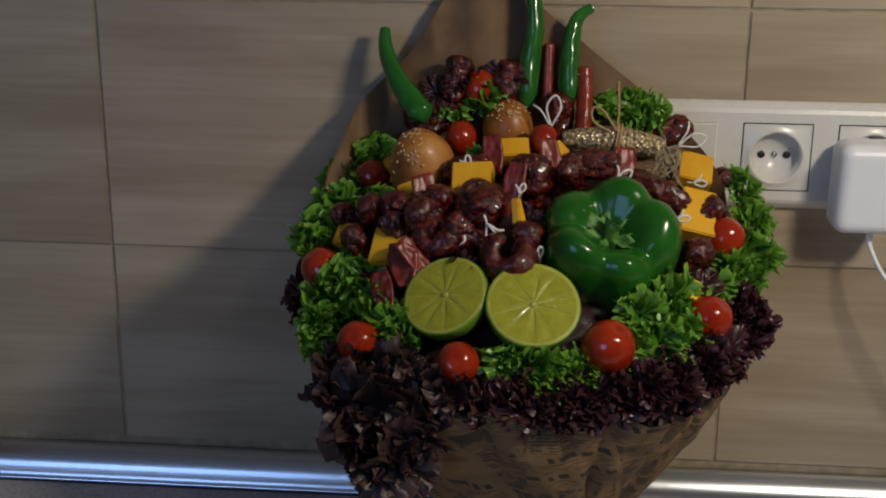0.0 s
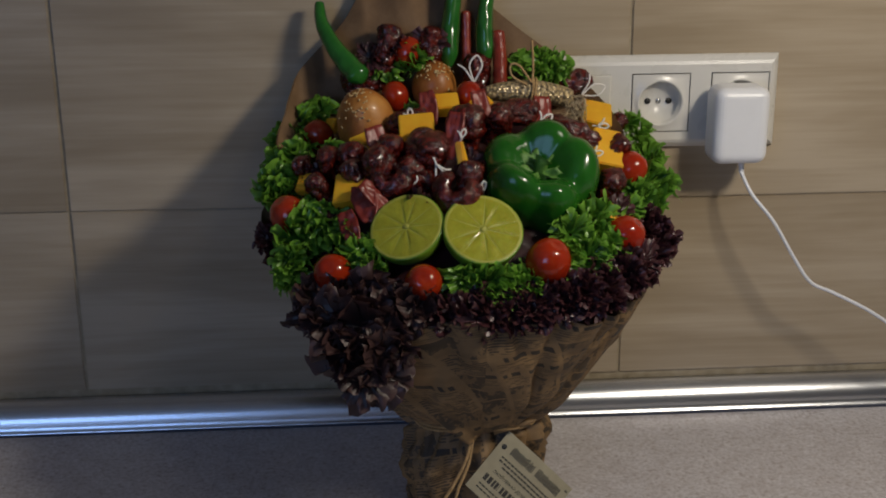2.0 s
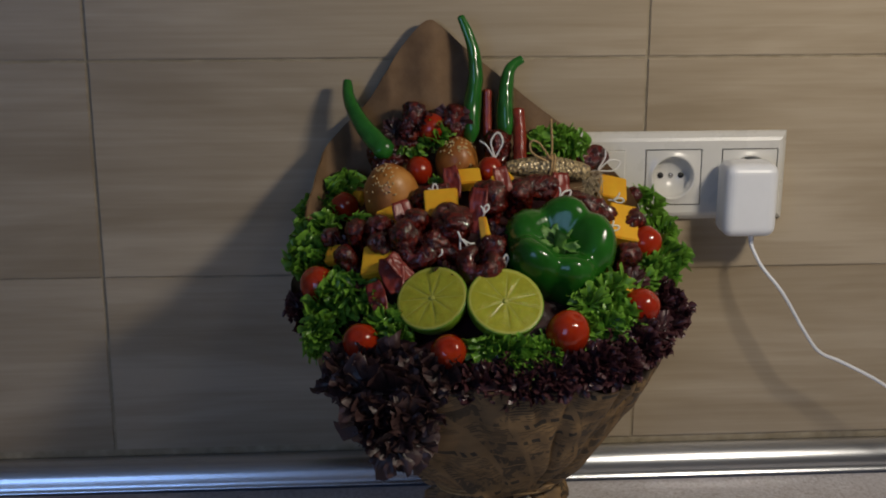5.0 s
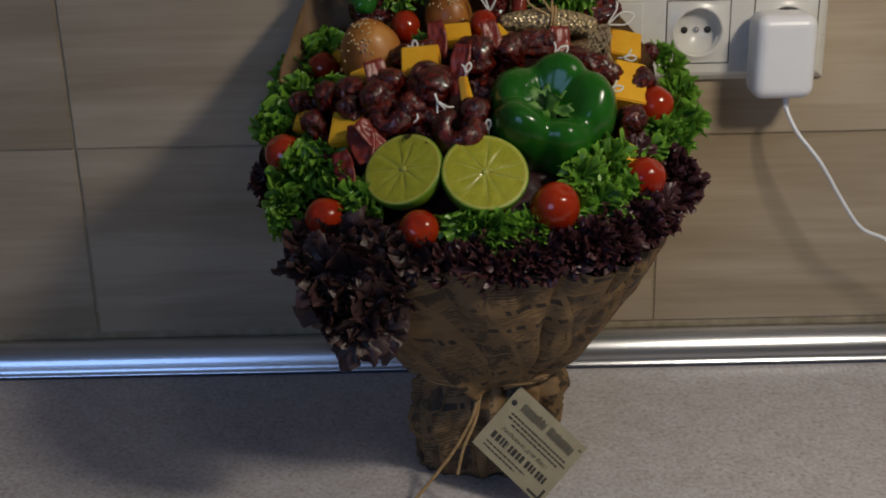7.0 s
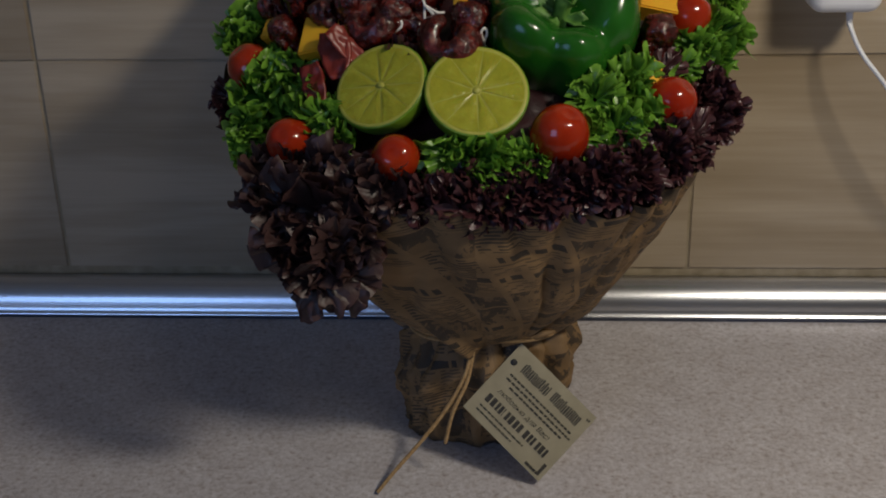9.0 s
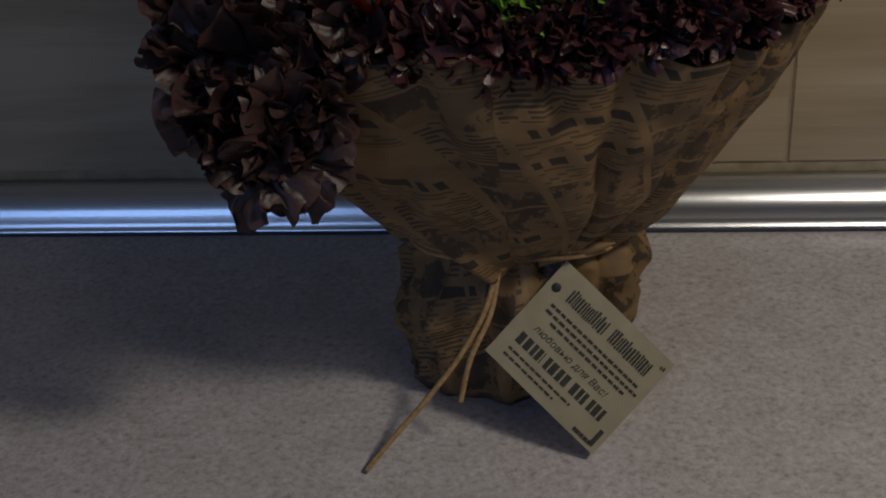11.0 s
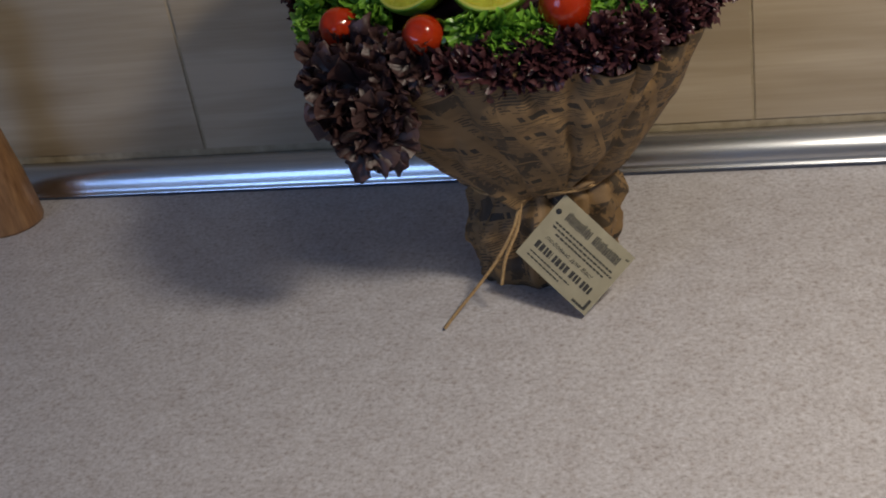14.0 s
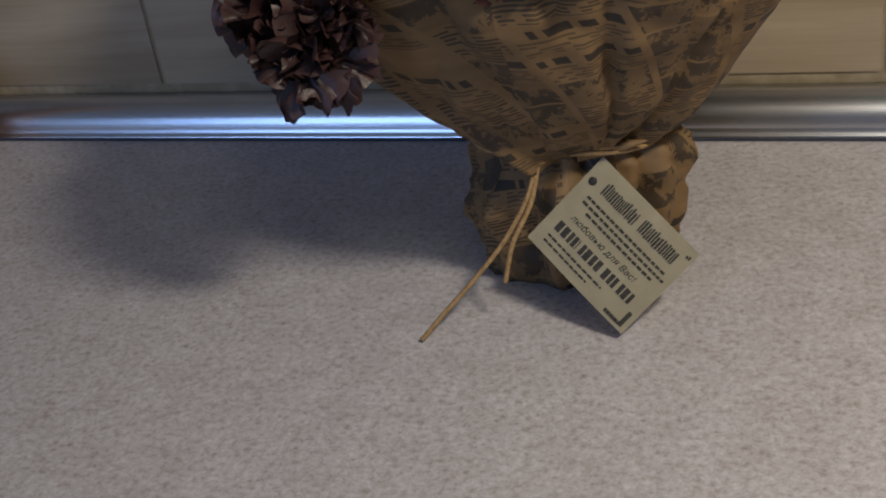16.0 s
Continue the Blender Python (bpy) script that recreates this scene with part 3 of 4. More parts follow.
bm = bmesh.new()
vs = grid(bm, [[foot_point(j / 140, i / 21) for j in range(140)] for i in range(22)], True, lambda i, j: (2.4 * j / 140, -0.6 * i / 21))
bm.faces.new(vs[-1])
bm.transform(base_shift)
part("foot", bm, M_PRINT, wrapping, "gathered paper foot of the bouquet")
# a stiff pointed pleat that sticks out beside the knot
bm = bmesh.new()
tube(bm, [(0.358, -0.206, 0.083), (0.378, -0.207, 0.0855), (0.392, -0.206, 0.088)], lambda s: 0.006 * (1 - s) + 0.0004, 8, 6, lambda s, a: 0.45 + 0.55 * abs(math.cos(a)))
bm.transform(base_shift)
part("pointed_pleat", bm, M_PRINT, wrapping)
# twine round the neck, its knot and two loose ends
ring = [NECK + Vector((0.0505 * math.cos(a), 0.0385 * math.sin(a), 0.001 + 0.002 * math.sin(3 * a))) for a in (2 * math.pi * k / 24 for k in range(25))]
bm = bmesh.new()
tube(bm, ring, 0.0013, 90, 7)
tube(bm, [p + Vector((0, 0, 0.0028)) for p in ring], 0.0012, 90, 7)
blob(bm, 0.0045, 0.004, 0.0035, 14, 10, 0.0012, 200)
bmesh.ops.translate(bm, verts=bm.verts[-(14 * 9 + 2):], vec=(0.340, -0.2175, 0.084))
tube(bm, [(0.340, -0.219, 0.084), (0.335, -0.226, 0.066), (0.323, -0.234, 0.046), (0.308, -0.243, 0.029), (0.292, -0.252, 0.013), (0.281, -0.259, 0.0016)], 0.0013, 40, 7)
tube(bm, [(0.341, -0.219, 0.083), (0.337, -0.227, 0.064), (0.328, -0.236, 0.046), (0.323, -0.240, 0.026)], 0.0013, 30, 7)
bm.transform(base_shift)
part("twine_tie", bm, M_TWINE, wrapping, "rough jute twine tied in a knot with loose ends")

# ---- the card on the twine ----
TT, TR, TB, TL = [Vector(p) for p in ((0.3705, -0.2075, 0.0800), (0.4175, -0.2255, 0.0370), (0.3810, -0.2470, 0.0035), (0.3340, -0.2290, 0.0465))]
tag = empty("gift_tag", Matrix.Translation(TB), "beige cardboard tag with dark print hanging from the twine", "gift tag")
tn = (TR - TL).cross(TB - TT).normalized()
if tn.y > 0:
    tn = -tn


def tag_point(s, q, lift=0.0):
    """On the card: s along its long side, q down its short one."""
    p = (TT * (1 - s) + TR * s) * (1 - q) + (TL * (1 - s) + TB * s) * q
    return p + tn * (lift + 0.003 * math.sin(s * 2.6)) - TB


def card_piece(bm, s0, s1, q0, q1, low, high, n=8):
    for lift in (low, high):
        grid(bm, [[tag_point(s0 + (s1 - s0) * i / n, q, lift) for i in range(n + 1)] for q in (q0, q1)])
    edge = [(s0 + (s1 - s0) * i / n, q0) for i in range(n + 1)] + [(s1 - (s1 - s0) * i / n, q1) for i in range(n + 1)]
    grid(bm, [[tag_point(s, q, l) for s, q in edge] for l in (low, high)], True)
    bmesh.ops.remove_doubles(bm, verts=bm.verts, dist=1e-6)


bm = bmesh.new()
card_piece(bm, 0, 1, 0, 1, 0, 0.0006)
part("card", bm, M_CARD, tag, smooth=False)
# lines of print that cannot be read or stay unlettered: runs of small bars
rnd = random.Random(12)
for s0, s1, q0, q1, letter, gap in ((0.17, 0.50, 0.13, 0.25, 0.022, 0.30), (0.55, 0.90, 0.13, 0.25, 0.022, 0.30), (0.12, 0.92, 0.335, 0.36, 0.05, 0.2), (0.12, 0.95, 0.395, 0.42, 0.05, 0.2), (0.2, 0.88, 0.455, 0.48, 0.05, 0.2),
                                    (0.10, 0.32, 0.665, 0.77, 0.050, 0.25), (0.35, 0.56, 0.665, 0.77, 0.050, 0.25), (0.59, 0.72, 0.665, 0.77, 0.050, 0.25), (0.75, 0.88, 0.665, 0.77, 0.050, 0.25),
                                    (0.1, 0.66, 0.83, 0.85, 0.05, 0.2), (0.1, 0.55, 0.89, 0.91, 0.05, 0.2), (0.78, 0.93, 0.93, 0.965, 0.03, 0.1), (0.925, 0.965, 0.80, 0.96, 0.03, 0.1), (0.94, 0.975, 0.08, 0.11, 0.02, 0.3)):
    bm = bmesh.new()
    x = s0
    while x < s1 - 0.004:
        step = letter * rnd.uniform(0.75, 1.3)
        rise = (q1 - q0) * (rnd.uniform(-0.18, 0.12) if letter < 0.025 else 0)
        b2 = bmesh.new()
        card_piece(b2, x, min(s1, x + step * (1 - gap)), q0 + rise, q1 + rise * 0.4, 0.0007, 0.0009, 1)
        me = bpy.data.meshes.new("line")
        b2.to_mesh(me)
        b2.free()
        bm.from_mesh(me)
        bpy.data.meshes.remove(me)
        x += step
    part("print_line", bm, M_INK, tag, smooth=False)
# the one line of lettering on the card that can be read
words = bpy.data.curves.new("words", "FONT")
words.body, words.size, words.extrude, words.shear = "любовью для Вас!", 1.0, 0.0, 0.25
words_ob = bpy.data.objects.new("words", words)
bm = bmesh.new()
bm.from_mesh(bpy.data.meshes.new_from_object(words_ob))
bpy.data.objects.remove(words_ob)
wide = max(v.co.x for v in bm.verts)
for v in bm.verts:
    v.co = tag_point(0.14 + 0.66 * v.co.x / wide, 0.60 - 0.085 * v.co.y, 0.0009)
part("lettering", bm, M_INK, tag, smooth=False)
bm = bmesh.new()
hp = tag_point(0.07, 0.22, 0.0008)
bmesh.ops.create_uvsphere(bm, u_segments=12, v_segments=6, radius=0.0022, matrix=Matrix.Translation(hp) @ tn.to_track_quat("Z", "Y").to_matrix().to_4x4() @ Matrix.Diagonal((1, 1, 0.15, 1)))
part("punched_hole", bm, M_HOLE, tag)


# ---- leaves ----
def leaf(bm, m, R, span, seed, ruffle=1.0, curl=0.6, fine=1.0, nu=96, nv=10):
    """A frilled lettuce leaf that fans out along +y from the pose's origin and curls towards +z."""
    rnd = random.Random(seed)
    ph = [rnd.uniform(0, 6.28) for _ in range(6)]
    f1, f2 = rnd.uniform(5, 7) * fine, rnd.uniform(13, 17) * fine
    layer = bm.loops.layers.uv.verify()
    rows = []
    for i in range(nv + 1):
        v = i / nv
        row = []
        for j in range(nu + 1):
            u = j / nu - 0.5
            a = u * span
            edge = 1 + 0.10 * math.sin(f1 * a * 1.1 + ph[0]) + 0.055 * math.sin(f2 * a * 1.2 + ph[1]) + 0.04 * math.sin(27 * fine * a + ph[2])
            r = R * (0.12 + 0.88 * v * (edge if v > 0.6 else 1 + (edge - 1) * v / 0.6)) * (1 - 0.35 * (2 * u) ** 2 * 0.6)
            w = v * v * R * ruffle
            z = curl * R * v * v + w * (0.19 * math.sin(f1 * a * 1.5 + ph[3]) + 0.115 * math.sin(f2 * a * 1.25 + ph[4]) * v + 0.065 * math.sin(25 * fine * a + ph[5]) * v * v)
            aa = a + 0.09 * v / fine * math.sin(f2 * a * 1.8 + ph[2]) + 0.04 * v * math.sin(29 * a + ph[0])
            p = m @ Vector((r * math.sin(aa), r * math.cos(aa), z))
            nz = noise.noise_vector(p * 60 + Vector((seed, 0, 0))) * 0.0035 * v + noise.noise_vector(p * 210) * 0.0016 * v
            row.append(p + nz)
        rows.append(row)
    grid(bm, rows, False, lambda i, j: (j / nu, i / nv))


def tuft(name, at, normal, size, count, seed, material, label, spread=55, group="", fine=1.0, ruffle=1.0, nu=96):
    """A bunch of frilled leaves round one normal, each leaf a part."""
    rnd = random.Random(seed)
    o = empty(name, basis(at, normal, rnd.uniform(0, 360)), label, "lettuce", group)
    for k in range(count):
        b = bmesh.new()
        turn = 360 * k / count + rnd.uniform(-25, 25)
        tilt = rnd.uniform(0.25, 1.0) * spread
        m = Matrix.Rotation(radians(turn), 4, "Z") @ Matrix.Rotation(radians(90 - tilt), 4, "X")
        leaf(b, m, size * rnd.uniform(0.65, 1.15), rnd.uniform(2.0, 3.0), seed * 31 + k, ruffle * rnd.uniform(0.9, 1.4), rnd.uniform(-0.6, 0.3), fine, nu)
        part("leaf", b, material, o)
    return o


# a dark sheet added under everything to close the gaps, domed like the bouquet
def crown(x, y):
    z = np.interp(y, [-0.29, -0.27, -0.237, -0.21, -0.185, -0.15, -0.07, -0.03], [0.195, 0.228, 0.262, 0.282, 0.303, 0.317, 0.323, 0.345])
    return float(z) - (3.4 if y < -0.16 else 2.4) * min(abs(x - 0.345), 0.16) ** 2 * (1 if y > -0.27 else 0.6)


bm = bmesh.new()
rows = []
for i in range(20):
    t = i / 19
    row = []
    for j in range(80):
        p, q = rim_at(j / 80), Vector((0.345, -0.15, 0.3))
        x = q + (p - q) * (t * 0.84)
        x.y = min(x.y, -0.024)
        x.z = crown(x.x, x.y) - 0.032
        row.append(x + Vector((0, -0.3, 0.9)) * (0.006 * noise.noise(x * 60) + 0.004 * noise.noise(x * 140)))
    rows.append(row)
grid(bm, rows, True, lambda i, j: (j / 80, 0.4))
thing("leaf_bed", bm, M_RED, "dark leaf-coloured sheet added inside the paper cone to close the gaps", "lettuce", kind="stuff")

GREEN = "curly bright green lettuce leaves tucked into the bouquet"
DARK = "dark burgundy curly lettuce leaves along the paper rim"
RUSSET = "large brownish red lettuce leaves hanging over the paper rim"
for k, (at, nrm, size, count) in enumerate([
    ((0.227, -0.043, 0.298), (-0.35, -0.71, 0.62), 0.017, 5),
    ((0.214, -0.045, 0.289), (-0.38, -0.70, 0.61), 0.019, 6),
    ((0.204, -0.049, 0.279), (-0.41, -0.67, 0.62), 0.019, 6),
    ((0.196, -0.057, 0.268), (-0.47, -0.58, 0.67), 0.019, 6),
    ((0.194, -0.090, 0.262), (-0.50, -0.39, 0.77), 0.018, 6),
    ((0.196, -0.130, 0.260), (-0.48, -0.57, 0.67), 0.019, 6),
    ((0.210, -0.099, 0.273), (-0.50, -0.38, 0.78), 0.017, 5),
    ((0.210, -0.137, 0.267), (-0.43, -0.66, 0.62), 0.016, 5),
    ((0.197, -0.142, 0.253), (-0.43, -0.72, 0.54), 0.016, 5),
    ((0.216, -0.077, 0.279), (-0.48, -0.40, 0.78), 0.014, 5),
    ((0.225, -0.177, 0.244), (-0.44, -0.74, 0.51), 0.021, 6),
    ((0.213, -0.180, 0.231), (-0.46, -0.74, 0.49), 0.021, 6),
    ((0.210, -0.193, 0.218), (-0.49, -0.70, 0.51), 0.019, 6),
    ((0.239, -0.184, 0.251), (-0.40, -0.75, 0.53), 0.017, 5),
    ((0.206, -0.199, 0.208), (-0.51, -0.69, 0.51), 0.013, 5),
    ((0.261, -0.228, 0.229), (-0.33, -0.78, 0.54), 0.018, 6),
    ((0.269, -0.239, 0.223), (-0.28, -0.81, 0.52), 0.016, 5),
    ((0.249, -0.202, 0.243), (-0.39, -0.73, 0.57), 0.015, 5),
    ((0.332, -0.258, 0.224), (-0.04, -0.89, 0.46), 0.015, 6),
    ((0.349, -0.260, 0.220), (0.01, -0.90, 0.44), 0.018, 7),
    ((0.366, -0.261, 0.219), (0.04, -0.90, 0.44), 0.017, 6),
    ((0.356, -0.264, 0.214), (0.02, -0.91, 0.42), 0.015, 5),
    ((0.377, -0.259, 0.220), (0.06, -0.89, 0.46), 0.013, 5),
    ((0.411, -0.224, 0.244), (0.26, -0.78, 0.57), 0.019, 6),
    ((0.432, -0.208, 0.245), (0.36, -0.73, 0.59), 0.019, 6),
    ((0.437, -0.221, 0.232), (0.36, -0.75, 0.56), 0.018, 6),
    ((0.423, -0.233, 0.229), (0.29, -0.80, 0.53), 0.021, 6),
    ((0.438, -0.229, 0.224), (0.35, -0.77, 0.53), 0.016, 5),
    ((0.409, -0.242, 0.227), (0.23, -0.82, 0.53), 0.014, 5),
    ((0.488, -0.042, 0.286), (0.40, -0.69, 0.60), 0.014, 5),
    ((0.498, -0.050, 0.272), (0.40, -0.67, 0.63), 0.017, 5),
    ((0.500, -0.084, 0.262), (0.47, -0.40, 0.79), 0.018, 5),
    ((0.488, -0.142, 0.259), (0.43, -0.71, 0.56), 0.018, 6),
    ((0.472, -0.160, 0.256), (0.43, -0.71, 0.55), 0.017, 5),
    ((0.486, -0.155, 0.248), (0.44, -0.73, 0.52), 0.015, 5),
    ((0.464, -0.177, 0.249), (0.43, -0.74, 0.52), 0.013, 4),
    ((0.403, -0.042, 0.336), (0.18, -0.73, 0.66), 0.016, 5),
    ((0.420, -0.042, 0.337), (0.23, -0.72, 0.65), 0.018, 6),
    ((0.429, -0.042, 0.333), (0.25, -0.72, 0.64), 0.013, 5),
    ((0.413, -0.042, 0.324), (0.21, -0.73, 0.65), 0.015, 5),
    ((0.306, -0.042, 0.343), (-0.12, -0.73, 0.67), 0.016, 5),
    ((0.285, -0.042, 0.339), (-0.19, -0.73, 0.66), 0.015, 5),
    ((0.237, -0.121, 0.287), (-0.42, -0.40, 0.81), 0.010, 4),
    ((0.304, -0.096, 0.313), (-0.18, -0.39, 0.90), 0.008, 4),
    ((0.226, -0.170, 0.253), (-0.43, -0.73, 0.53), 0.012, 4),
]):
    tuft("green_lettuce", at, nrm, size, count, 100 + k, M_GREEN, GREEN, 62, "green lettuce in the bouquet", 1.3, 1.25, 132)
for k, (at, nrm, size, count) in enumerate([
    ((0.190, -0.164, 0.227), (-0.38, -0.78, 0.50), 0.012, 6),
    ((0.196, -0.175, 0.221), (-0.48, -0.74, 0.46), 0.012, 6),
    ((0.195, -0.161, 0.234), (-0.45, -0.75, 0.49), 0.010, 5),
    ((0.482, -0.176, 0.233), (0.46, -0.74, 0.49), 0.016, 6),
    ((0.487, -0.181, 0.223), (0.48, -0.74, 0.48), 0.016, 7),
    ((0.474, -0.187, 0.231), (0.45, -0.74, 0.50), 0.014, 6),
    ((0.479, -0.198, 0.217), (0.49, -0.70, 0.52), 0.015, 6),
    ((0.491, -0.182, 0.218), (0.49, -0.73, 0.47), 0.011, 6),
    ((0.479, -0.170, 0.242), (0.45, -0.74, 0.50), 0.012, 5),
    ((0.319, -0.269, 0.202), (-0.03, -0.97, 0.23), 0.017, 6),
    ((0.332, -0.270, 0.203), (-0.01, -0.97, 0.22), 0.018, 7),
    ((0.348, -0.271, 0.202), (0.00, -0.98, 0.20), 0.018, 7),
    ((0.364, -0.270, 0.202), (0.02, -0.98, 0.21), 0.018, 7),
    ((0.381, -0.268, 0.205), (0.04, -0.95, 0.30), 0.018, 7),
    ((0.397, -0.264, 0.209), (0.10, -0.89, 0.45), 0.018, 7),
    ((0.413, -0.260, 0.212), (0.15, -0.85, 0.51), 0.018, 7),
    ((0.432, -0.244, 0.212), (0.31, -0.80, 0.51), 0.018, 7),
    ((0.449, -0.231, 0.214), (0.38, -0.77, 0.51), 0.018, 7),
    ((0.465, -0.214, 0.217), (0.46, -0.70, 0.55), 0.017, 6),
    ((0.477, -0.199, 0.217), (0.49, -0.70, 0.52), 0.015, 6),
    ((0.401, -0.267, 0.204), (0.09, -0.92, 0.39), 0.014, 6),
    ((0.418, -0.262, 0.207), (0.15, -0.86, 0.49), 0.015, 6),
    ((0.436, -0.249, 0.206), (0.40, -0.67, 0.63), 0.015, 6),
    ((0.455, -0.233, 0.208), (0.39, -0.77, 0.50), 0.014, 6),
    ((0.470, -0.215, 0.211), (0.48, -0.70, 0.54), 0.013, 6),
    ((0.377, -0.270, 0.201), (0.03, -0.98, 0.22), 0.013, 6),
    ((0.343, -0.267, 0.210), (-0.00, -0.94, 0.35), 0.015, 6),
    ((0.362, -0.267, 0.208), (0.02, -0.94, 0.34), 0.015, 6),
    ((0.380, -0.264, 0.212), (0.06, -0.90, 0.43), 0.015, 6),
    ((0.403, -0.254, 0.217), (0.21, -0.82, 0.52), 0.015, 6),
    ((0.429, -0.239, 0.219), (0.30, -0.80, 0.51), 0.014, 5),
    ((0.453, -0.221, 0.221), (0.41, -0.73, 0.54), 0.014, 5),
    ((0.290, -0.042, 0.356), (-0.17, -0.73, 0.66), 0.014, 5),
    ((0.321, -0.042, 0.357), (-0.08, -0.74, 0.67), 0.014, 5),
    ((0.270, -0.042, 0.346), (-0.23, -0.72, 0.65), 0.013, 5),
    ((0.226, -0.149, 0.269), (-0.40, -0.71, 0.59), 0.012, 4),
    ((0.353, -0.192, 0.283), (0.03, -0.79, 0.62), 0.014, 4),
    ((0.244, -0.179, 0.257), (-0.39, -0.74, 0.54), 0.014, 5),
    ((0.302, -0.210, 0.263), (-0.19, -0.75, 0.63), 0.014, 5),
    ((0.450, -0.188, 0.249), (0.40, -0.75, 0.53), 0.014, 5),
    ((0.343, -0.184, 0.290), (-0.01, -0.79, 0.62), 0.013, 4),
]):
    tuft("red_lettuce", at, nrm, size, count, 300 + k, M_RED, DARK, 66, "red lettuce in the bouquet", 1.1, 0.75)
for k, (at, nrm, size, count) in enumerate([
    ((0.222, -0.235, 0.200), (-0.43, -0.75, 0.49), 0.020, 5),
    ((0.232, -0.238, 0.204), (-0.40, -0.77, 0.49), 0.024, 5),
    ((0.249, -0.250, 0.205), (-0.34, -0.79, 0.50), 0.024, 5),
    ((0.266, -0.255, 0.210), (-0.33, -0.75, 0.58), 0.022, 5),
    ((0.284, -0.266, 0.209), (-0.12, -0.87, 0.47), 0.020, 5),
    ((0.300, -0.270, 0.208), (-0.07, -0.92, 0.38), 0.018, 5),
    ((0.233, -0.264, 0.196), (-0.30, -0.71, 0.63), 0.022, 5),
    ((0.246, -0.268, 0.195), (-0.23, -0.80, 0.55), 0.027, 5),
    ((0.264, -0.272, 0.194), (-0.11, -0.94, 0.33), 0.027, 5),
    ((0.280, -0.274, 0.194), (-0.06, -0.97, 0.22), 0.022, 5),
    ((0.244, -0.274, 0.183), (-0.11, -0.96, 0.25), 0.020, 5),
    ((0.254, -0.278, 0.179), (-0.07, -0.98, 0.17), 0.026, 5),
    ((0.269, -0.282, 0.178), (-0.05, -0.99, 0.15), 0.025, 5),
    ((0.283, -0.281, 0.181), (-0.04, -0.99, 0.15), 0.018, 4),
    ((0.259, -0.282, 0.166), (-0.06, -0.99, 0.15), 0.022, 5),
    ((0.273, -0.282, 0.163), (-0.05, -0.99, 0.15), 0.020, 5),
    ((0.265, -0.283, 0.157), (-0.05, -0.99, 0.15), 0.016, 4),
    ((0.218, -0.237, 0.193), (-0.44, -0.76, 0.49), 0.013, 4),
    ((0.293, -0.274, 0.199), (-0.05, -0.97, 0.23), 0.016, 4),
    ((0.309, -0.273, 0.203), (-0.04, -0.97, 0.23), 0.014, 4),
]):
    tuft("russet_lettuce", at, nrm, size, count, 500 + k, M_RUSSET, RUSSET, 80, "russet lettuce in the bouquet", 0.62, 0.95)


# ---- tomatoes ----
def tomato(at, r, turn, seed, group="cherry tomatoes"):
    b = bmesh.new()
    blob(b, r, r * 0.98, r * 1.12, 28, 18, r * 0.05, 30, seed)
    for v in b.verts:
        rr = math.hypot(v.co.x, v.co.y) / r
        if v.co.z > 0:
            v.co.z -= 0.14 * r * math.exp(-(rr / 0.25) ** 2)
    thing("cherry_tomato", b, M_TOMATO, "small glossy red cherry tomato among the lettuce", "tomato", basis(at, turn), group)


for k, (at, r, d) in enumerate([
    ((0.206, -0.167, 0.247), 0.0155, (-0.5, -0.2, 0.8)),
    ((0.239, -0.231, 0.222), 0.0145, (-0.2, -0.7, 0.6)),
    ((0.302, -0.262, 0.224), 0.0135, (0, -0.8, 0.5)),
    ((0.391, -0.252, 0.233), 0.0165, (0.3, -0.4, 0.85)),
    ((0.455, -0.207, 0.237), 0.0150, (0.6, -0.3, 0.7)),
    ((0.470, -0.150, 0.273), 0.0135, (0.6, 0, 0.8)),
    ((0.226, -0.071, 0.288), 0.0125, (-0.5, 0, 0.8)),
    ((0.290, -0.063, 0.318), 0.0115, (0, 0.3, 0.9)),
    ((0.350, -0.080, 0.321), 0.0110, (0, 0.2, 0.9)),
    ((0.302, -0.042, 0.351), 0.0125, (0, 0.3, 0.9)),
]):
    tomato(at, r, d, k)


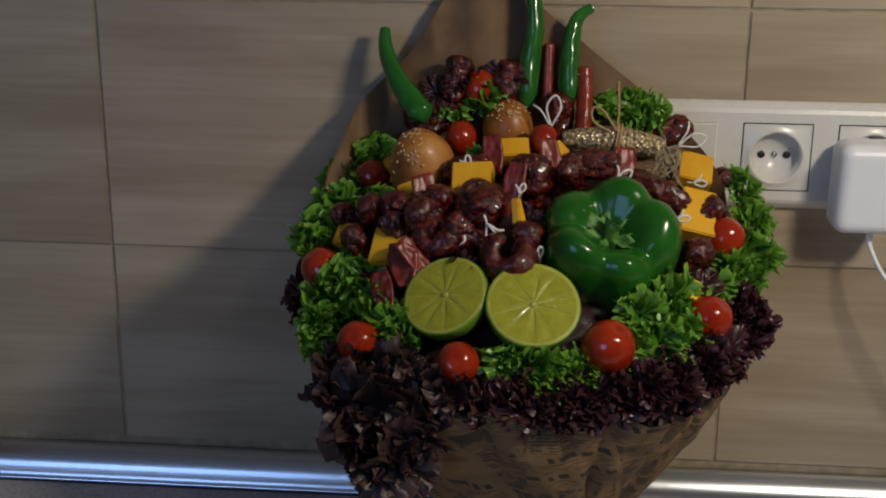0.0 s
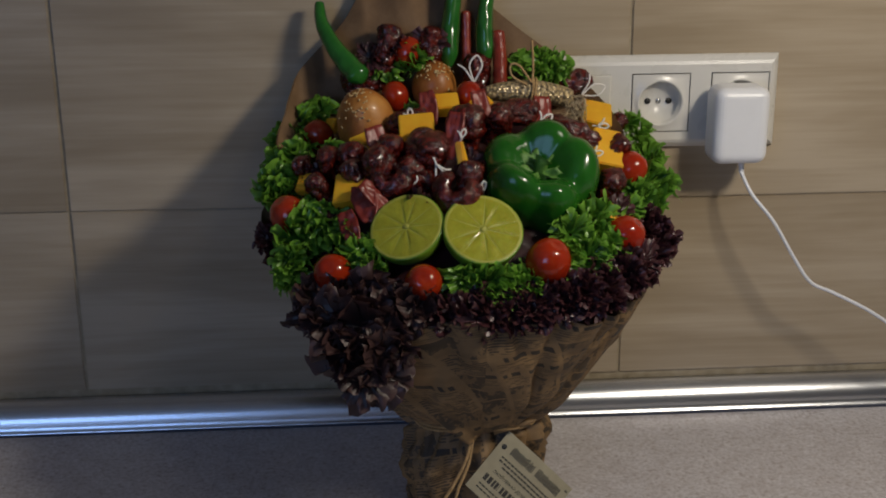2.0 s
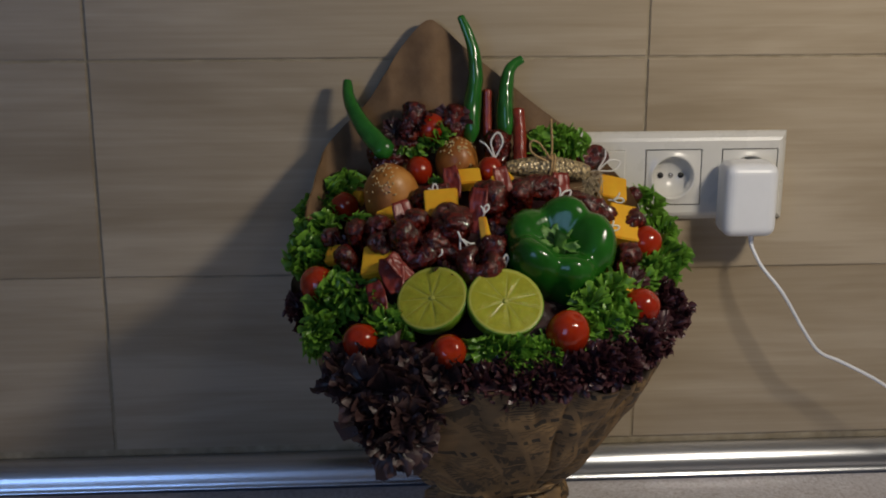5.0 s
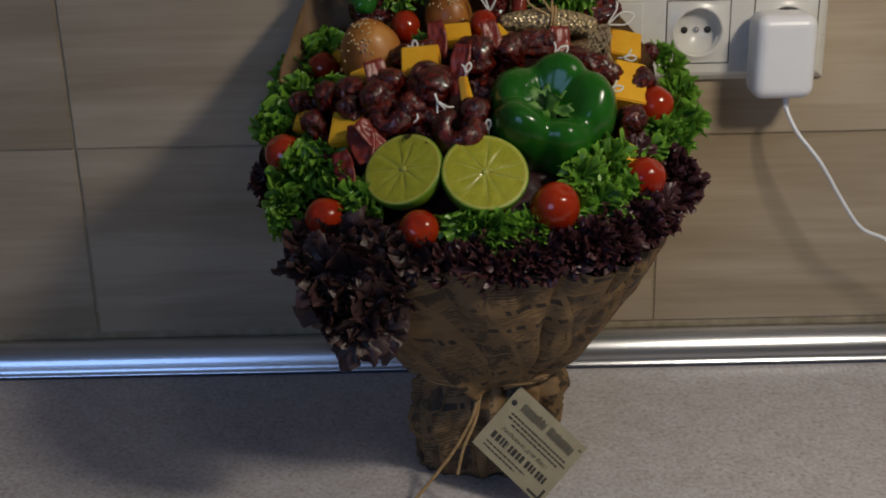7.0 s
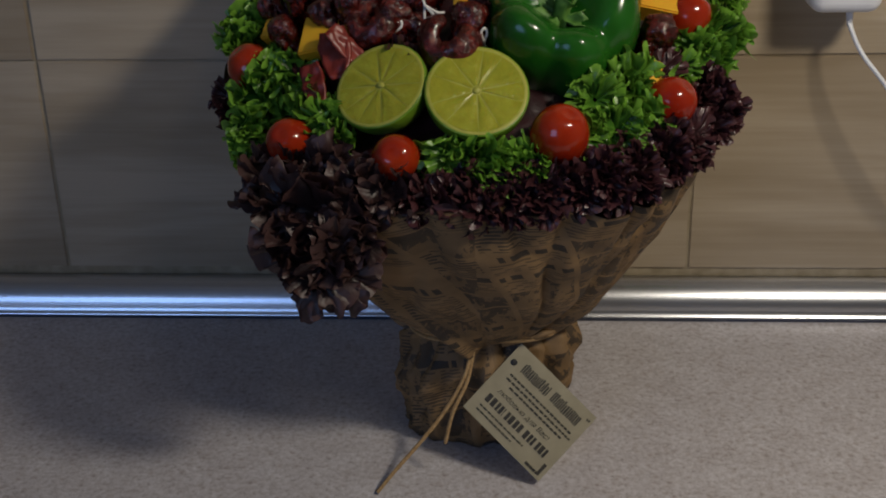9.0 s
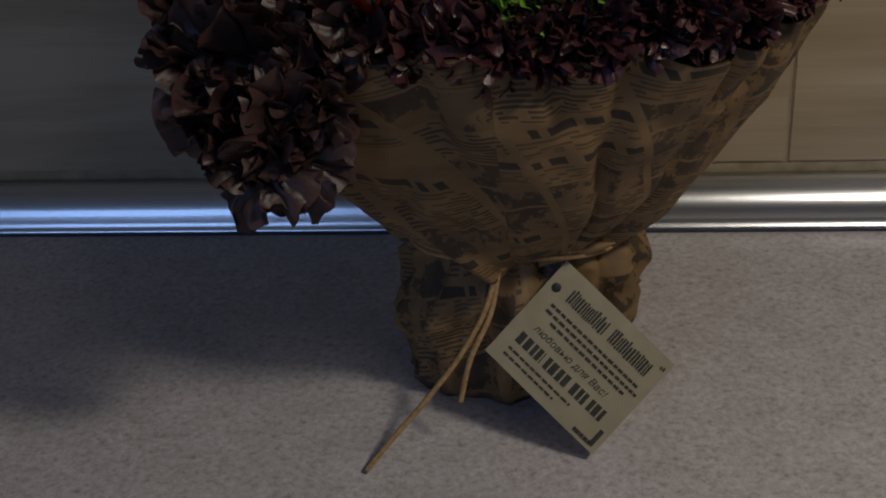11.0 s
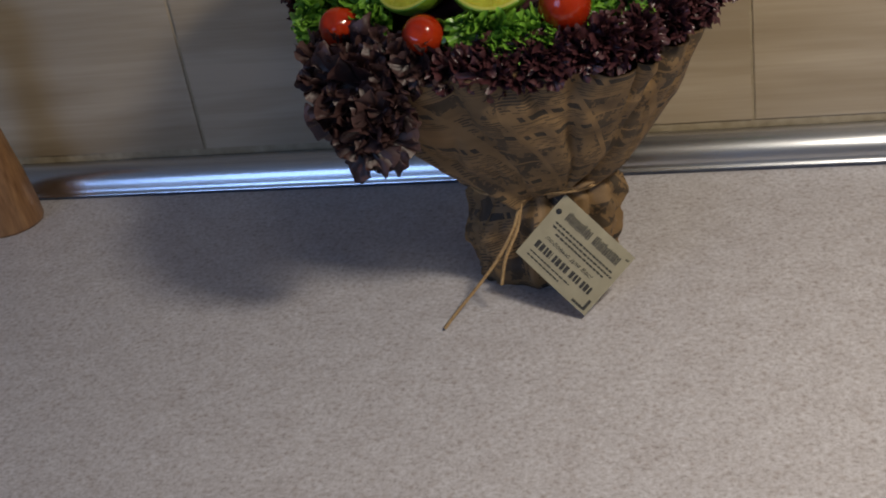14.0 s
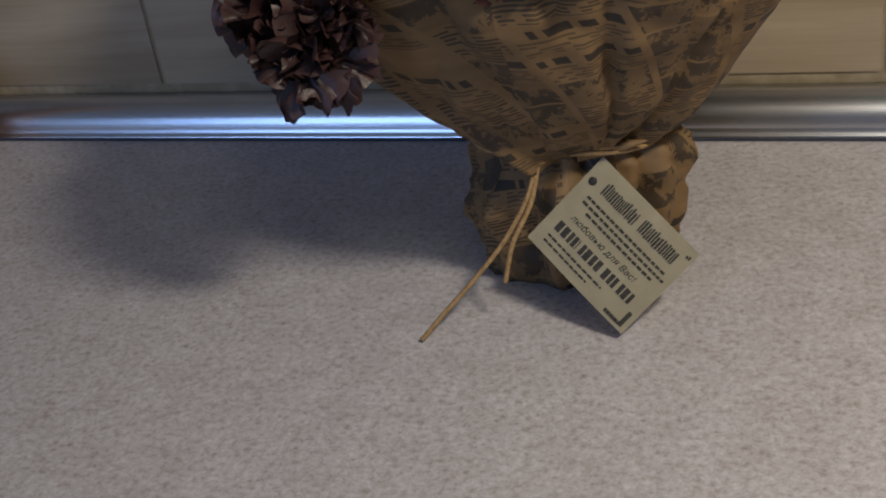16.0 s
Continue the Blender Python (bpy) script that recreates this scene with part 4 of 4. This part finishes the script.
# ---- limes ----
def lime_half(at, normal, r, turn):
    o = empty("lime_half", basis(at, normal, turn), "halved lime with its pale green cut face showing", "lime", "lime halves")
    b = bmesh.new()
    prof_ = [(r * math.sin(a), -r * 0.95 * math.cos(a)) for a in np.linspace(0.001, math.pi / 2, 12)] + [(r * 0.995, 0.0006), (r * 0.965, 0.0012), (r * 0.93, 0.0008)]
    lathe(b, prof_, 48)
    part("peel", b, M_PEEL, o)
    b = bmesh.new()
    lathe(b, [(0.0001, 0.0009), (r * 0.5, 0.0009), (r * 0.90, 0.0010), (r * 0.962, 0.0014), (r * 0.975, 0.0006)], 48)
    part("pith", b, M_PITH, o, "pale pith and membranes")
    rnd = random.Random(int(turn) + 5)
    cuts = [2 * math.pi * (k + rnd.uniform(-0.16, 0.16)) / 10 for k in range(10)]
    for k in range(10):
        a0, a1 = cuts[k] + 0.006, cuts[(k + 1) % 10] + (2 * math.pi if k == 9 else 0) - 0.006
        b = bmesh.new()
        rows_ = []
        for i in range(6):
            f = i / 5
            rad = r * (0.11 + (0.895 - 0.11) * f)
            pad = 0.10 * (1 - f) ** 2
            row = []
            for j in range(8):
                g = j / 7
                a = a0 + pad + (a1 - a0 - 2 * pad) * g
                z = 0.0011 + 0.0004 * (math.sin(math.pi * g) ** 0.5) * (math.sin(math.pi * min(1, max(0, 0.06 + 0.92 * f))) ** 0.4)
                row.append(Vector((rad * math.cos(a), rad * math.sin(a), z + 0.0003 * noise.noise(Vector((rad * 400, a * 9, k))))))
            rows_.append(row)
        grid(b, rows_)
        part("pulp_segment", b, M_PULP, o)
    b = bmesh.new()
    blob(b, r * 0.09, r * 0.075, 0.0012, 12, 8, 0.0005, 300)
    b.transform(Matrix.Translation((0, 0, 0.0012)))
    part("core", b, M_PITH, o)


lime_half((0.292, -0.230, 0.255), (-0.30, -0.62, 0.72), 0.0275, 12)
lime_half((0.346, -0.241, 0.255), (0.08, -0.66, 0.75), 0.0290, 47)


# ---- bell pepper ----
def bell_pepper(at, axis, R, H, turn):
    o = empty("bell_pepper", basis(at, axis, turn), "large glossy green bell pepper with its stem facing up", "bell pepper")
    prof_ = smooth_path([(0.04, 0.50, 0), (0.16, 0.54, 0), (0.32, 0.72, 0), (0.52, 0.94, 0), (0.74, 0.98, 0), (0.92, 0.78, 0), (1.0, 0.38, 0), (0.98, -0.15, 0), (0.90, -0.6, 0), (0.72, -0.92, 0), (0.4, -1.0, 0), (0.001, -0.86, 0)], 48)
    lobes = (0.35, 1.55, 2.75, 4.15, 5.2)
    rows_ = []
    for p in prof_:
        row = []
        for j in range(120):
            a = 2 * math.pi * j / 120
            wob = 1 + 0.05 * math.sin(a + 0.7) + 0.03 * math.sin(2 * a + 2.1)
            near = min(abs((a - c + math.pi) % (2 * math.pi) - math.pi) for c in lobes)
            furrow = math.exp(-(near / 0.20) ** 2) * 0.45 + math.exp(-(near / 0.5) ** 2) * 0.55
            rad = p.x * R * wob * (1 - (0.135 if p.y > -0.5 else 0.08) * furrow * min(1.0, p.x * 1.5))
            z = p.y * H * 0.5
            if p.y > 0:
                z -= furrow * 0.17 * H * 0.5 * p.y * min(1, p.x * 2.2)
            z += 0.05 * H * math.sin(a * 2 + 1) * max(0, p.y)
            row.append(Vector((rad * math.cos(a), rad * math.sin(a), z)))
        rows_.append(row)
    b = bmesh.new()
    grid(b, rows_, True)
    part("body", b, M_PEPPER, o)
    b = bmesh.new()
    tube(b, [(0, 0, H * 0.22), (0.001, 0.000, H * 0.31), (0.002, 0.001, H * 0.36), (0.004, 0.002, H * 0.385)], lambda s: R * (0.125 - 0.04 * math.sin(s * 3.0) + 0.03 * s * s), 14, 14,
         lambda s, a: 1 + 0.16 * math.cos(5 * a) + 0.06 * math.cos(9 * a + 1))
    part("stem", b, M_STEM, o, "cut green stem")
    b = bmesh.new()
    lathe(b, [(R * 0.06, H * 0.275), (R * 0.17, H * 0.285), (R * 0.27, H * 0.315), (R * 0.35, H * 0.345), (R * 0.33, H * 0.325), (R * 0.2, H * 0.265), (R * 0.08, H * 0.25)], 60,
          lambda p, a: Vector((p.x * (1 + 0.20 * math.cos(6 * a) + 0.12 * math.cos(13 * a)), p.y * (1 + 0.20 * math.cos(6 * a) + 0.12 * math.cos(13 * a)), p.z + 0.0012 * math.sin(7 * a))))
    part("calyx", b, M_STEM, o)


bell_pepper((0.391, -0.183, 0.269), (0.04, -0.60, 0.80), 0.0450, 0.080, 20)


# ---- buns ----
def bun(at, axis, rx, ry, rz, turn, seed):
    o = empty("sesame_bun", basis(at, axis, turn), "small golden baked bun sprinkled with sesame seeds", "bun", "sesame buns")
    b = bmesh.new()
    blob(b, rx, ry, rz, 32, 22, 0.0022, 45, seed)
    part("crust", b, M_BUN, o)
    rnd = random.Random(seed)
    b = bmesh.new()
    for k in range(46):
        d = Vector((rnd.gauss(0, 0.34), rnd.gauss(-0.35, 0.34), abs(rnd.gauss(0.8, 0.3)))).normalized()
        p = Vector((d.x * rx, d.y * ry, d.z * rz)) * 1.01
        m = basis(p, d, rnd.uniform(0, 360)) @ Matrix.Diagonal((0.0008, 0.00135, 0.0005, 1))
        bmesh.ops.create_icosphere(b, subdivisions=1, radius=1, matrix=m)
    tagged(part("sesame_topping", b, M_SEED, o), kind="stuff")


bun((0.266, -0.099, 0.301), (-0.15, -0.30, 0.93), 0.0240, 0.0235, 0.032, 0, 3)
bun((0.324, -0.049, 0.322), (0.0, -0.2, 0.97), 0.0190, 0.0185, 0.023, 0, 8)


# ---- cheese ----
def cheese(at, normal, turn, w, l, d, wedge=1.0):
    b = bmesh.new()
    box(b, -w / 2, w / 2, -l / 2, l / 2, -d / 2, d / 2)
    for v in b.verts:
        if v.co.y > 0:
            v.co.x *= wedge
    bmesh.ops.bevel(b, geom=list(b.edges), offset=0.0009, segments=2, affect="EDGES")
    thing("cheese_piece", b, M_CHEESE, "cut piece of deep yellow hard cheese on a skewer", "cheese", basis(at, normal, turn), "cheese pieces", smooth=False)


for row in [
    ((0.304, -0.154, 0.307), (-0.1, -0.75, 0.65), 6, 0.027, 0.026, 0.014, 1.00),
    ((0.254, -0.180, 0.269), (-0.3, -0.6, 0.72), 20, 0.028, 0.026, 0.016, 0.75),
    ((0.265, -0.143, 0.299), (-0.3, -0.6, 0.7), 33, 0.024, 0.012, 0.008, 1.00),
    ((0.327, -0.100, 0.317), (0, -0.6, 0.8), 5, 0.026, 0.016, 0.012, 1.00),
    ((0.357, -0.105, 0.317), (0.2, -0.6, 0.8), 25, 0.018, 0.012, 0.010, 1.00),
    ((0.460, -0.056, 0.296), (0.2, -0.6, 0.8), -22, 0.025, 0.026, 0.012, 1.00),
    ((0.452, -0.143, 0.286), (0.2, -0.6, 0.75), -20, 0.025, 0.036, 0.014, 0.90),
    ((0.335, -0.192, 0.296), (0.9, -0.4, 0.2), 0, 0.012, 0.024, 0.006, 0.30),
    ((0.439, -0.198, 0.253), (0.3, -0.6, 0.7), -30, 0.022, 0.016, 0.010, 1.00),
    ((0.218, -0.153, 0.268), (-0.5, -0.5, 0.7), 20, 0.012, 0.016, 0.008, 1.00),
    ((0.237, -0.064, 0.294), (-0.4, -0.5, 0.7), 10, 0.010, 0.012, 0.008, 1.00),
]:
    cheese(*row)


# ---- dried sausage ----
def sausage_chunk(at, axis, r, l, seed, bend=0.0):
    """A short wrinkled length, bent, with a hollow cut end."""
    o = empty("dried_sausage", basis(at, axis, seed * 47), "dark red dried sausage piece with a wrinkled glossy skin", "sausage", "dried sausage pieces")
    b = bmesh.new()
    r, l = r * 0.88, l * 1.28
    o3 = Vector((seed, seed * 2, 0))
    tube(b, [(0, bend * l, -l / 2), (0, -bend * l * 0.3, -l / 5), (0, -bend * l * 0.3, l / 5), (0, bend * l, l / 2)],
         lambda s: r * (1 - 0.75 * abs(2 * s - 1) ** 7) * (1 if s < 0.96 else 0.62), 40, 40,
         lambda s, a: 1 + 0.34 * noise.noise(Vector((math.cos(a) * 1.6, math.sin(a) * 1.6, s * 3.0)) + o3) - 0.36 * abs(noise.noise(Vector((math.cos(a) * 3.2, math.sin(a) * 3.2, s * 5)) + o3))
         + 0.10 * noise.noise(Vector((math.cos(a) * 8, math.sin(a) * 8, s * 13)) + o3))
    part("casing", b, M_SALAMI, o)


def curled_slice(at, axis, R, r, turn, seed):
    """A thick slice folded into a ring, open at one side."""
    b = bmesh.new()
    o3 = Vector((seed * 1.3, seed, 2))
    tube(b, [(R * math.cos(a), R * math.sin(a), 0.002 * math.sin(2 * a)) for a in np.linspace(0.3, 5.6, 10)], lambda s: r * (1 - 0.5 * abs(2 * s - 1) ** 6), 40, 18,
         lambda s, a: (1.35 - 0.6 * abs(math.cos(a))) * (1 + 0.24 * noise.noise(Vector((math.cos(a) * 2, math.sin(a) * 2, s * 8)) + o3)))
    thing("sausage_curl", b, M_SALAMI, "curled dark red dried sausage slice on a skewer", "sausage", basis(at, axis, turn), "sausage curls")


for row in [
    ((0.312, -0.179, 0.294), (0.05, -0.45, 0.88), 0.0150, 0.028, 1, 0.00),
    ((0.275, -0.178, 0.282), (-0.2, -0.4, 0.85), 0.0140, 0.034, 2, 0.10),
    ((0.343, -0.155, 0.309), (0.2, -0.3, 0.9), 0.0135, 0.028, 3, 0.10),
    ((0.379, -0.123, 0.313), (0.95, -0.1, 0.15), 0.0115, 0.034, 4, 0.12),
    ((0.426, -0.137, 0.299), (0.85, -0.3, -0.35), 0.0120, 0.034, 5, 0.12),
    ((0.264, -0.158, 0.288), (-0.8, -0.2, 0.4), 0.0120, 0.032, 6, 0.10),
    ((0.240, -0.152, 0.279), (-0.3, -0.4, 0.85), 0.0105, 0.032, 7, 0.10),
    ((0.219, -0.141, 0.273), (-0.4, -0.3, 0.85), 0.0090, 0.026, 8, 0.00),
    ((0.231, -0.165, 0.263), (-0.4, -0.4, 0.8), 0.0100, 0.030, 9, 0.10),
    ((0.446, -0.179, 0.263), (0.3, -0.3, 0.9), 0.0120, 0.030, 10, 0.10),
    ((0.275, -0.042, 0.328), (0.7, 0.1, 0.5), 0.0120, 0.032, 11, 0.12),
    ((0.256, -0.042, 0.322), (-0.3, 0, 0.9), 0.0100, 0.024, 12, 0.00),
    ((0.360, -0.046, 0.331), (0, 0, 1), 0.0125, 0.030, 13, 0.00),
    ((0.437, -0.042, 0.320), (0.85, 0.1, 0.3), 0.0120, 0.032, 14, 0.10),
    ((0.287, -0.169, 0.292), (-0.3, -0.4, 0.85), 0.0115, 0.030, 15, 0.10),
    ((0.282, -0.188, 0.276), (0.9, -0.2, 0.3), 0.0120, 0.032, 16, 0.10),
    ((0.285, -0.042, 0.357), (0.2, 0.1, 0.95), 0.0115, 0.028, 17, 0.00),
    ((0.458, -0.144, 0.280), (0.4, 0.1, 0.9), 0.0100, 0.030, 18, 0.10),
    ((0.477, -0.057, 0.283), (0.4, 0.1, 0.9), 0.0085, 0.024, 19, 0.10),
    ((0.297, -0.124, 0.310), (0.8, -0.2, 0.3), 0.0090, 0.026, 20, 0.10),
    ((0.301, -0.189, 0.282), (-0.6, -0.2, 0.6), 0.0110, 0.026, 21, 0.00),
    ((0.340, -0.200, 0.280), (0.2, 0.1, 0.9), 0.0110, 0.024, 22, 0.00),
    ((0.261, -0.174, 0.277), (-0.6, -0.2, 0.7), 0.0105, 0.028, 23, 0.10),
    ((0.365, -0.151, 0.310), (0.2, -0.5, 0.8), 0.0110, 0.028, 24, 0.10),
    ((0.321, -0.042, 0.356), (0.1, 0.1, 0.9), 0.0105, 0.026, 25, 0.00),
]:
    sausage_chunk(*row)
for row in [
    ((0.330, -0.214, 0.278), (0, -0.72, 0.7), 0.0120, 0.0070, 90, 1),
    ((0.342, -0.154, 0.315), (0.1, -0.6, 0.8), 0.0110, 0.0058, 60, 2),
    ((0.310, -0.178, 0.302), (0.05, -0.6, 0.8), 0.0120, 0.0058, 40, 3),
    ((0.283, -0.192, 0.283), (-0.2, -0.6, 0.75), 0.0110, 0.0058, 130, 4),
]:
    curled_slice(*row)


def string_loop(at, size, lean):
    """A little bow of cotton string that stands up off a sausage, facing outwards."""
    o = Vector(at)
    b = bmesh.new()
    pts_ = [(0.0, 0.0, -0.006), (0.001, -0.002, 0.0), (0.0065, -0.003, 0.010), (0.004, -0.002, 0.0165), (-0.001, -0.003, 0.011), (0.0005, -0.004, 0.001), (-0.004, -0.003, 0.009), (-0.008, -0.001, 0.012)]
    tube(b, [Matrix.Rotation(radians(lean), 3, "Y") @ (Vector(p) * size) for p in pts_], 0.00075, 60, 6)
    thing("string_loop", b, M_COTTON, "white cotton string loop tied round a sausage", "string", Matrix.Translation(o), "sausage strings")


for row in [
    ((0.354, -0.067, 0.329), 1.35, -5),
    ((0.446, -0.052, 0.315), 1.30, 60),
    ((0.397, -0.153, 0.311), 0.75, 38),
    ((0.316, -0.198, 0.294), 0.80, 150),
    ((0.296, -0.196, 0.277), 0.50, 25),
    ((0.349, -0.210, 0.275), 0.45, -10),
    ((0.456, -0.081, 0.294), 0.60, 80),
    ((0.335, -0.181, 0.308), 0.45, 10),
    ((0.436, -0.164, 0.290), 0.55, 70),
    ((0.300, -0.137, 0.314), 0.50, -20),
]:
    string_loop(*row)


# ---- ham ----
def ham(at, normal, turn, w, l, seed):
    b = bmesh.new()
    rows_ = []
    n, k = 12, 8
    for i in range(n + 1):
        f = i / n
        half = w / 2 * math.sin(math.pi * (0.12 + 0.62 * f)) ** 0.7
        t_, l_ = [], []
        for j in range(k + 1):
            g = j / k * 2 - 1
            p = Vector((half * g, (f - 0.5) * l, 0.07 * w * g * g + 0.0025 * noise.noise(Vector((g * 3, f * 5, seed)))))
            t_.append(p + Vector((0, 0, 0.0012)))
            l_.append(p - Vector((0, 0, 0.0012)))
        rows_.append(t_ + l_[::-1])
    vs_ = grid(b, rows_, True)
    b.faces.new(vs_[0])
    b.faces.new(vs_[-1])
    thing("ham_slice", b, M_HAM, "folded pinkish red slice of smoked ham standing upright", "ham", basis(at, normal, turn), "ham slices")


for row in [
    ((0.275, -0.164, 0.298), (0.3, -0.85, 0.4), 12, 0.016, 0.034, 1),
    ((0.316, -0.112, 0.317), (-0.3, -0.85, 0.4), 18, 0.014, 0.028, 2),
    ((0.356, -0.139, 0.318), (0.2, -0.9, 0.4), 10, 0.013, 0.036, 3),
    ((0.404, -0.124, 0.310), (0.4, -0.85, 0.35), -8, 0.017, 0.034, 4),
    ((0.331, -0.173, 0.308), (-0.3, -0.9, 0.35), -3, 0.014, 0.036, 5),
    ((0.264, -0.203, 0.266), (-0.35, -0.75, 0.5), 25, 0.020, 0.030, 6),
    ((0.252, -0.214, 0.250), (-0.3, -0.75, 0.5), 28, 0.014, 0.028, 7),
    ((0.271, -0.204, 0.269), (0.5, -0.7, 0.5), 30, 0.012, 0.032, 8),
]:
    ham(*row)


# ---- chili peppers and thin sausages at the back ----
def chili(points, r, seed):
    o = Vector(points[0])
    b = bmesh.new()
    tube(b, [Vector(p) - o for p in points], lambda s: r * (0.35 + 0.65 * min(1, s * 9)) * (1 - 0.74 * max(0, s - 0.15) ** 1.35) if s < 0.985 else r * 0.06, 50, 20,
         lambda s, a: 1 + 0.07 * math.cos(3 * a + 4 * s) + 0.10 * noise.noise(Vector((math.cos(a) * 1.5, math.sin(a) * 1.5, s * 9 + seed))))
    thing("chili_pepper", b, M_CHILI, "long glossy green chili pepper standing at the back", "chili pepper", Matrix.Translation(o), "green chili peppers")


chili([(0.264, -0.062, 0.331), (0.258, -0.055, 0.337), (0.247, -0.045, 0.348), (0.236, -0.033, 0.364), (0.230, -0.024, 0.378), (0.229, -0.018, 0.391)], 0.0092, 1)
chili([(0.336, -0.045, 0.338), (0.338, -0.037, 0.368), (0.341, -0.032, 0.397), (0.338, -0.028, 0.422), (0.328, -0.024, 0.447)], 0.0080, 2)
chili([(0.368, -0.045, 0.340), (0.367, -0.038, 0.368), (0.368, -0.034, 0.387), (0.372, -0.031, 0.402), (0.383, -0.030, 0.410)], 0.0078, 3)


def kabanos(points, r, seed):
    o = Vector(points[0])
    b = bmesh.new()
    tube(b, [Vector(p) - o for p in points], lambda s: r * (1 - 0.8 * max(0, abs(2 * s - 1) - 0.9) / 0.1 * 0.6), 30, 16,
         lambda s, a: 1 + 0.10 * noise.noise(Vector((math.cos(a) * 2, math.sin(a) * 2, s * 14 + seed))))
    thing("thin_sausage", b, M_KABANOS, "thin reddish smoked sausage stick standing upright", "sausage", Matrix.Translation(o), "thin sausage sticks")


kabanos([(0.378, -0.060, 0.322), (0.379, -0.047, 0.346), (0.378, -0.037, 0.367)], 0.0060, 1)
kabanos([(0.352, -0.037, 0.340), (0.352, -0.032, 0.362), (0.352, -0.028, 0.383)], 0.0042, 2)


# ---- small bundle tied with twine ----
bundle = empty("dried_fish", Matrix.Translation((0.363, -0.088, 0.324)), "small silvery gold dried fish tied with a twine bow", "fish")
ORG = Vector((0.359, -0.118, 0.332))


def scales():
    m, t, b = nodes_of("fish_scales")
    vec = coords(t, spread=False)
    v = t.nodes.new("ShaderNodeTexVoronoi")
    v.inputs["Scale"].default_value = 420
    t.links.new(vec, v.inputs["Vector"])
    t.links.new(ramp(t, v.outputs["Distance"], [(0.1, (0.62, 0.46, 0.22)), (0.5, (0.36, 0.28, 0.16)), (0.8, (0.10, 0.08, 0.05))]), b.inputs["Base Color"])
    b.inputs["Metallic"].default_value, b.inputs["Roughness"].default_value = 0.35, 0.3
    bumped(t, b, v.outputs["Distance"], 0.9, 0.0012)
    return m


bm = bmesh.new()
tube(bm, [Vector(p) - ORG for p in ((0.359, -0.118, 0.332), (0.396, -0.115, 0.332), (0.430, -0.110, 0.325))], lambda s: 0.0095 * (0.25 + 0.75 * math.sin(math.pi * min(1, 0.08 + 0.75 * s)) ** 0.7), 34, 18)
part("body", bm, scales(), bundle)
bm = bmesh.new()
rnd = random.Random(4)
for k in range(34):
    e = Vector((0.430, -0.110, 0.325)) - ORG
    tube(bm, [e, e + Vector((rnd.uniform(-0.006, 0.012), rnd.uniform(-0.01, 0.0), rnd.uniform(-0.012, 0.004))), e + Vector((rnd.uniform(-0.014, 0.016), rnd.uniform(-0.018, -0.004), rnd.uniform(-0.026, 0.0)))], 0.0004, 8, 4)
tagged(part("straw_tail", bm, M_STRAW, bundle, "frayed straw-coloured tail"), kind="stuff")
bm = bmesh.new()
K = Vector((0.396, -0.115, 0.332)) - ORG
ring = [K + Vector((0.002 * math.sin(a), 0.0105 * math.cos(a), 0.0105 * math.sin(a))) for a in np.linspace(0, 6.3, 14)]
tube(bm, ring, 0.0011, 40, 6)
tube(bm, [p + Vector((0.0022, 0, 0)) for p in ring], 0.0011, 40, 6)
tube(bm, [K + Vector(p) for p in ((0, -0.008, 0.008), (-0.01, -0.007, 0.022), (-0.017, -0.006, 0.023), (-0.016, -0.006, 0.014), (-0.004, -0.008, 0.007))], 0.0010, 30, 6)
tube(bm, [K + Vector(p) for p in ((0, -0.008, 0.008), (0.001, -0.006, 0.02), (0.0, -0.004, 0.042))], 0.0010, 20, 6)
tube(bm, [K + Vector(p) for p in ((0, -0.008, 0.006), (0.006, -0.009, -0.004), (0.014, -0.008, -0.012))], 0.0010, 20, 6)
part("twine_bow", bm, M_TWINE, bundle, "jute twine bow")


# ---- tiles, piece by piece ----
def tile_mesh(x0, x1, z0, z1):
    b = bmesh.new()
    box(b, x0, x1, 0.0, 0.009, z0, z1)
    es = [e for e in b.edges if all(abs(v.co.y) < 1e-6 for v in e.verts)]
    bmesh.ops.bevel(b, geom=es, offset=0.0009, segments=2, affect="EDGES")
    b.transform(Matrix.Translation((-(x0 + x1) / 2, 0, -(z0 + z1) / 2)))
    return mesh_of("tile", b, M_TILE, False)


G = 0.0011
full, low = tile_mesh(-0.25 + G, 0.25 - G, -0.1 + G, 0.1 - G), tile_mesh(-0.25 + G, 0.25 - G, 0.036 - 0.0225, 0.209 - 0.0225 - G)
rnd = random.Random(7)
for cx in range(-3, 4):
    for cz in range(0, 5):
        ob = new("tile", full)
        ob.parent = wall
        ob.location = (cx * 0.5 + 0.25, rnd.uniform(-0.0003, 0.0003), 0.2065 + cz * 0.2 + 0.1)
    ob = new("tile", low)
    ob.parent = wall
    ob.location = (cx * 0.5 + 0.25, rnd.uniform(-0.0003, 0.0003), (0.036 + 0.2065 - G) / 2 )
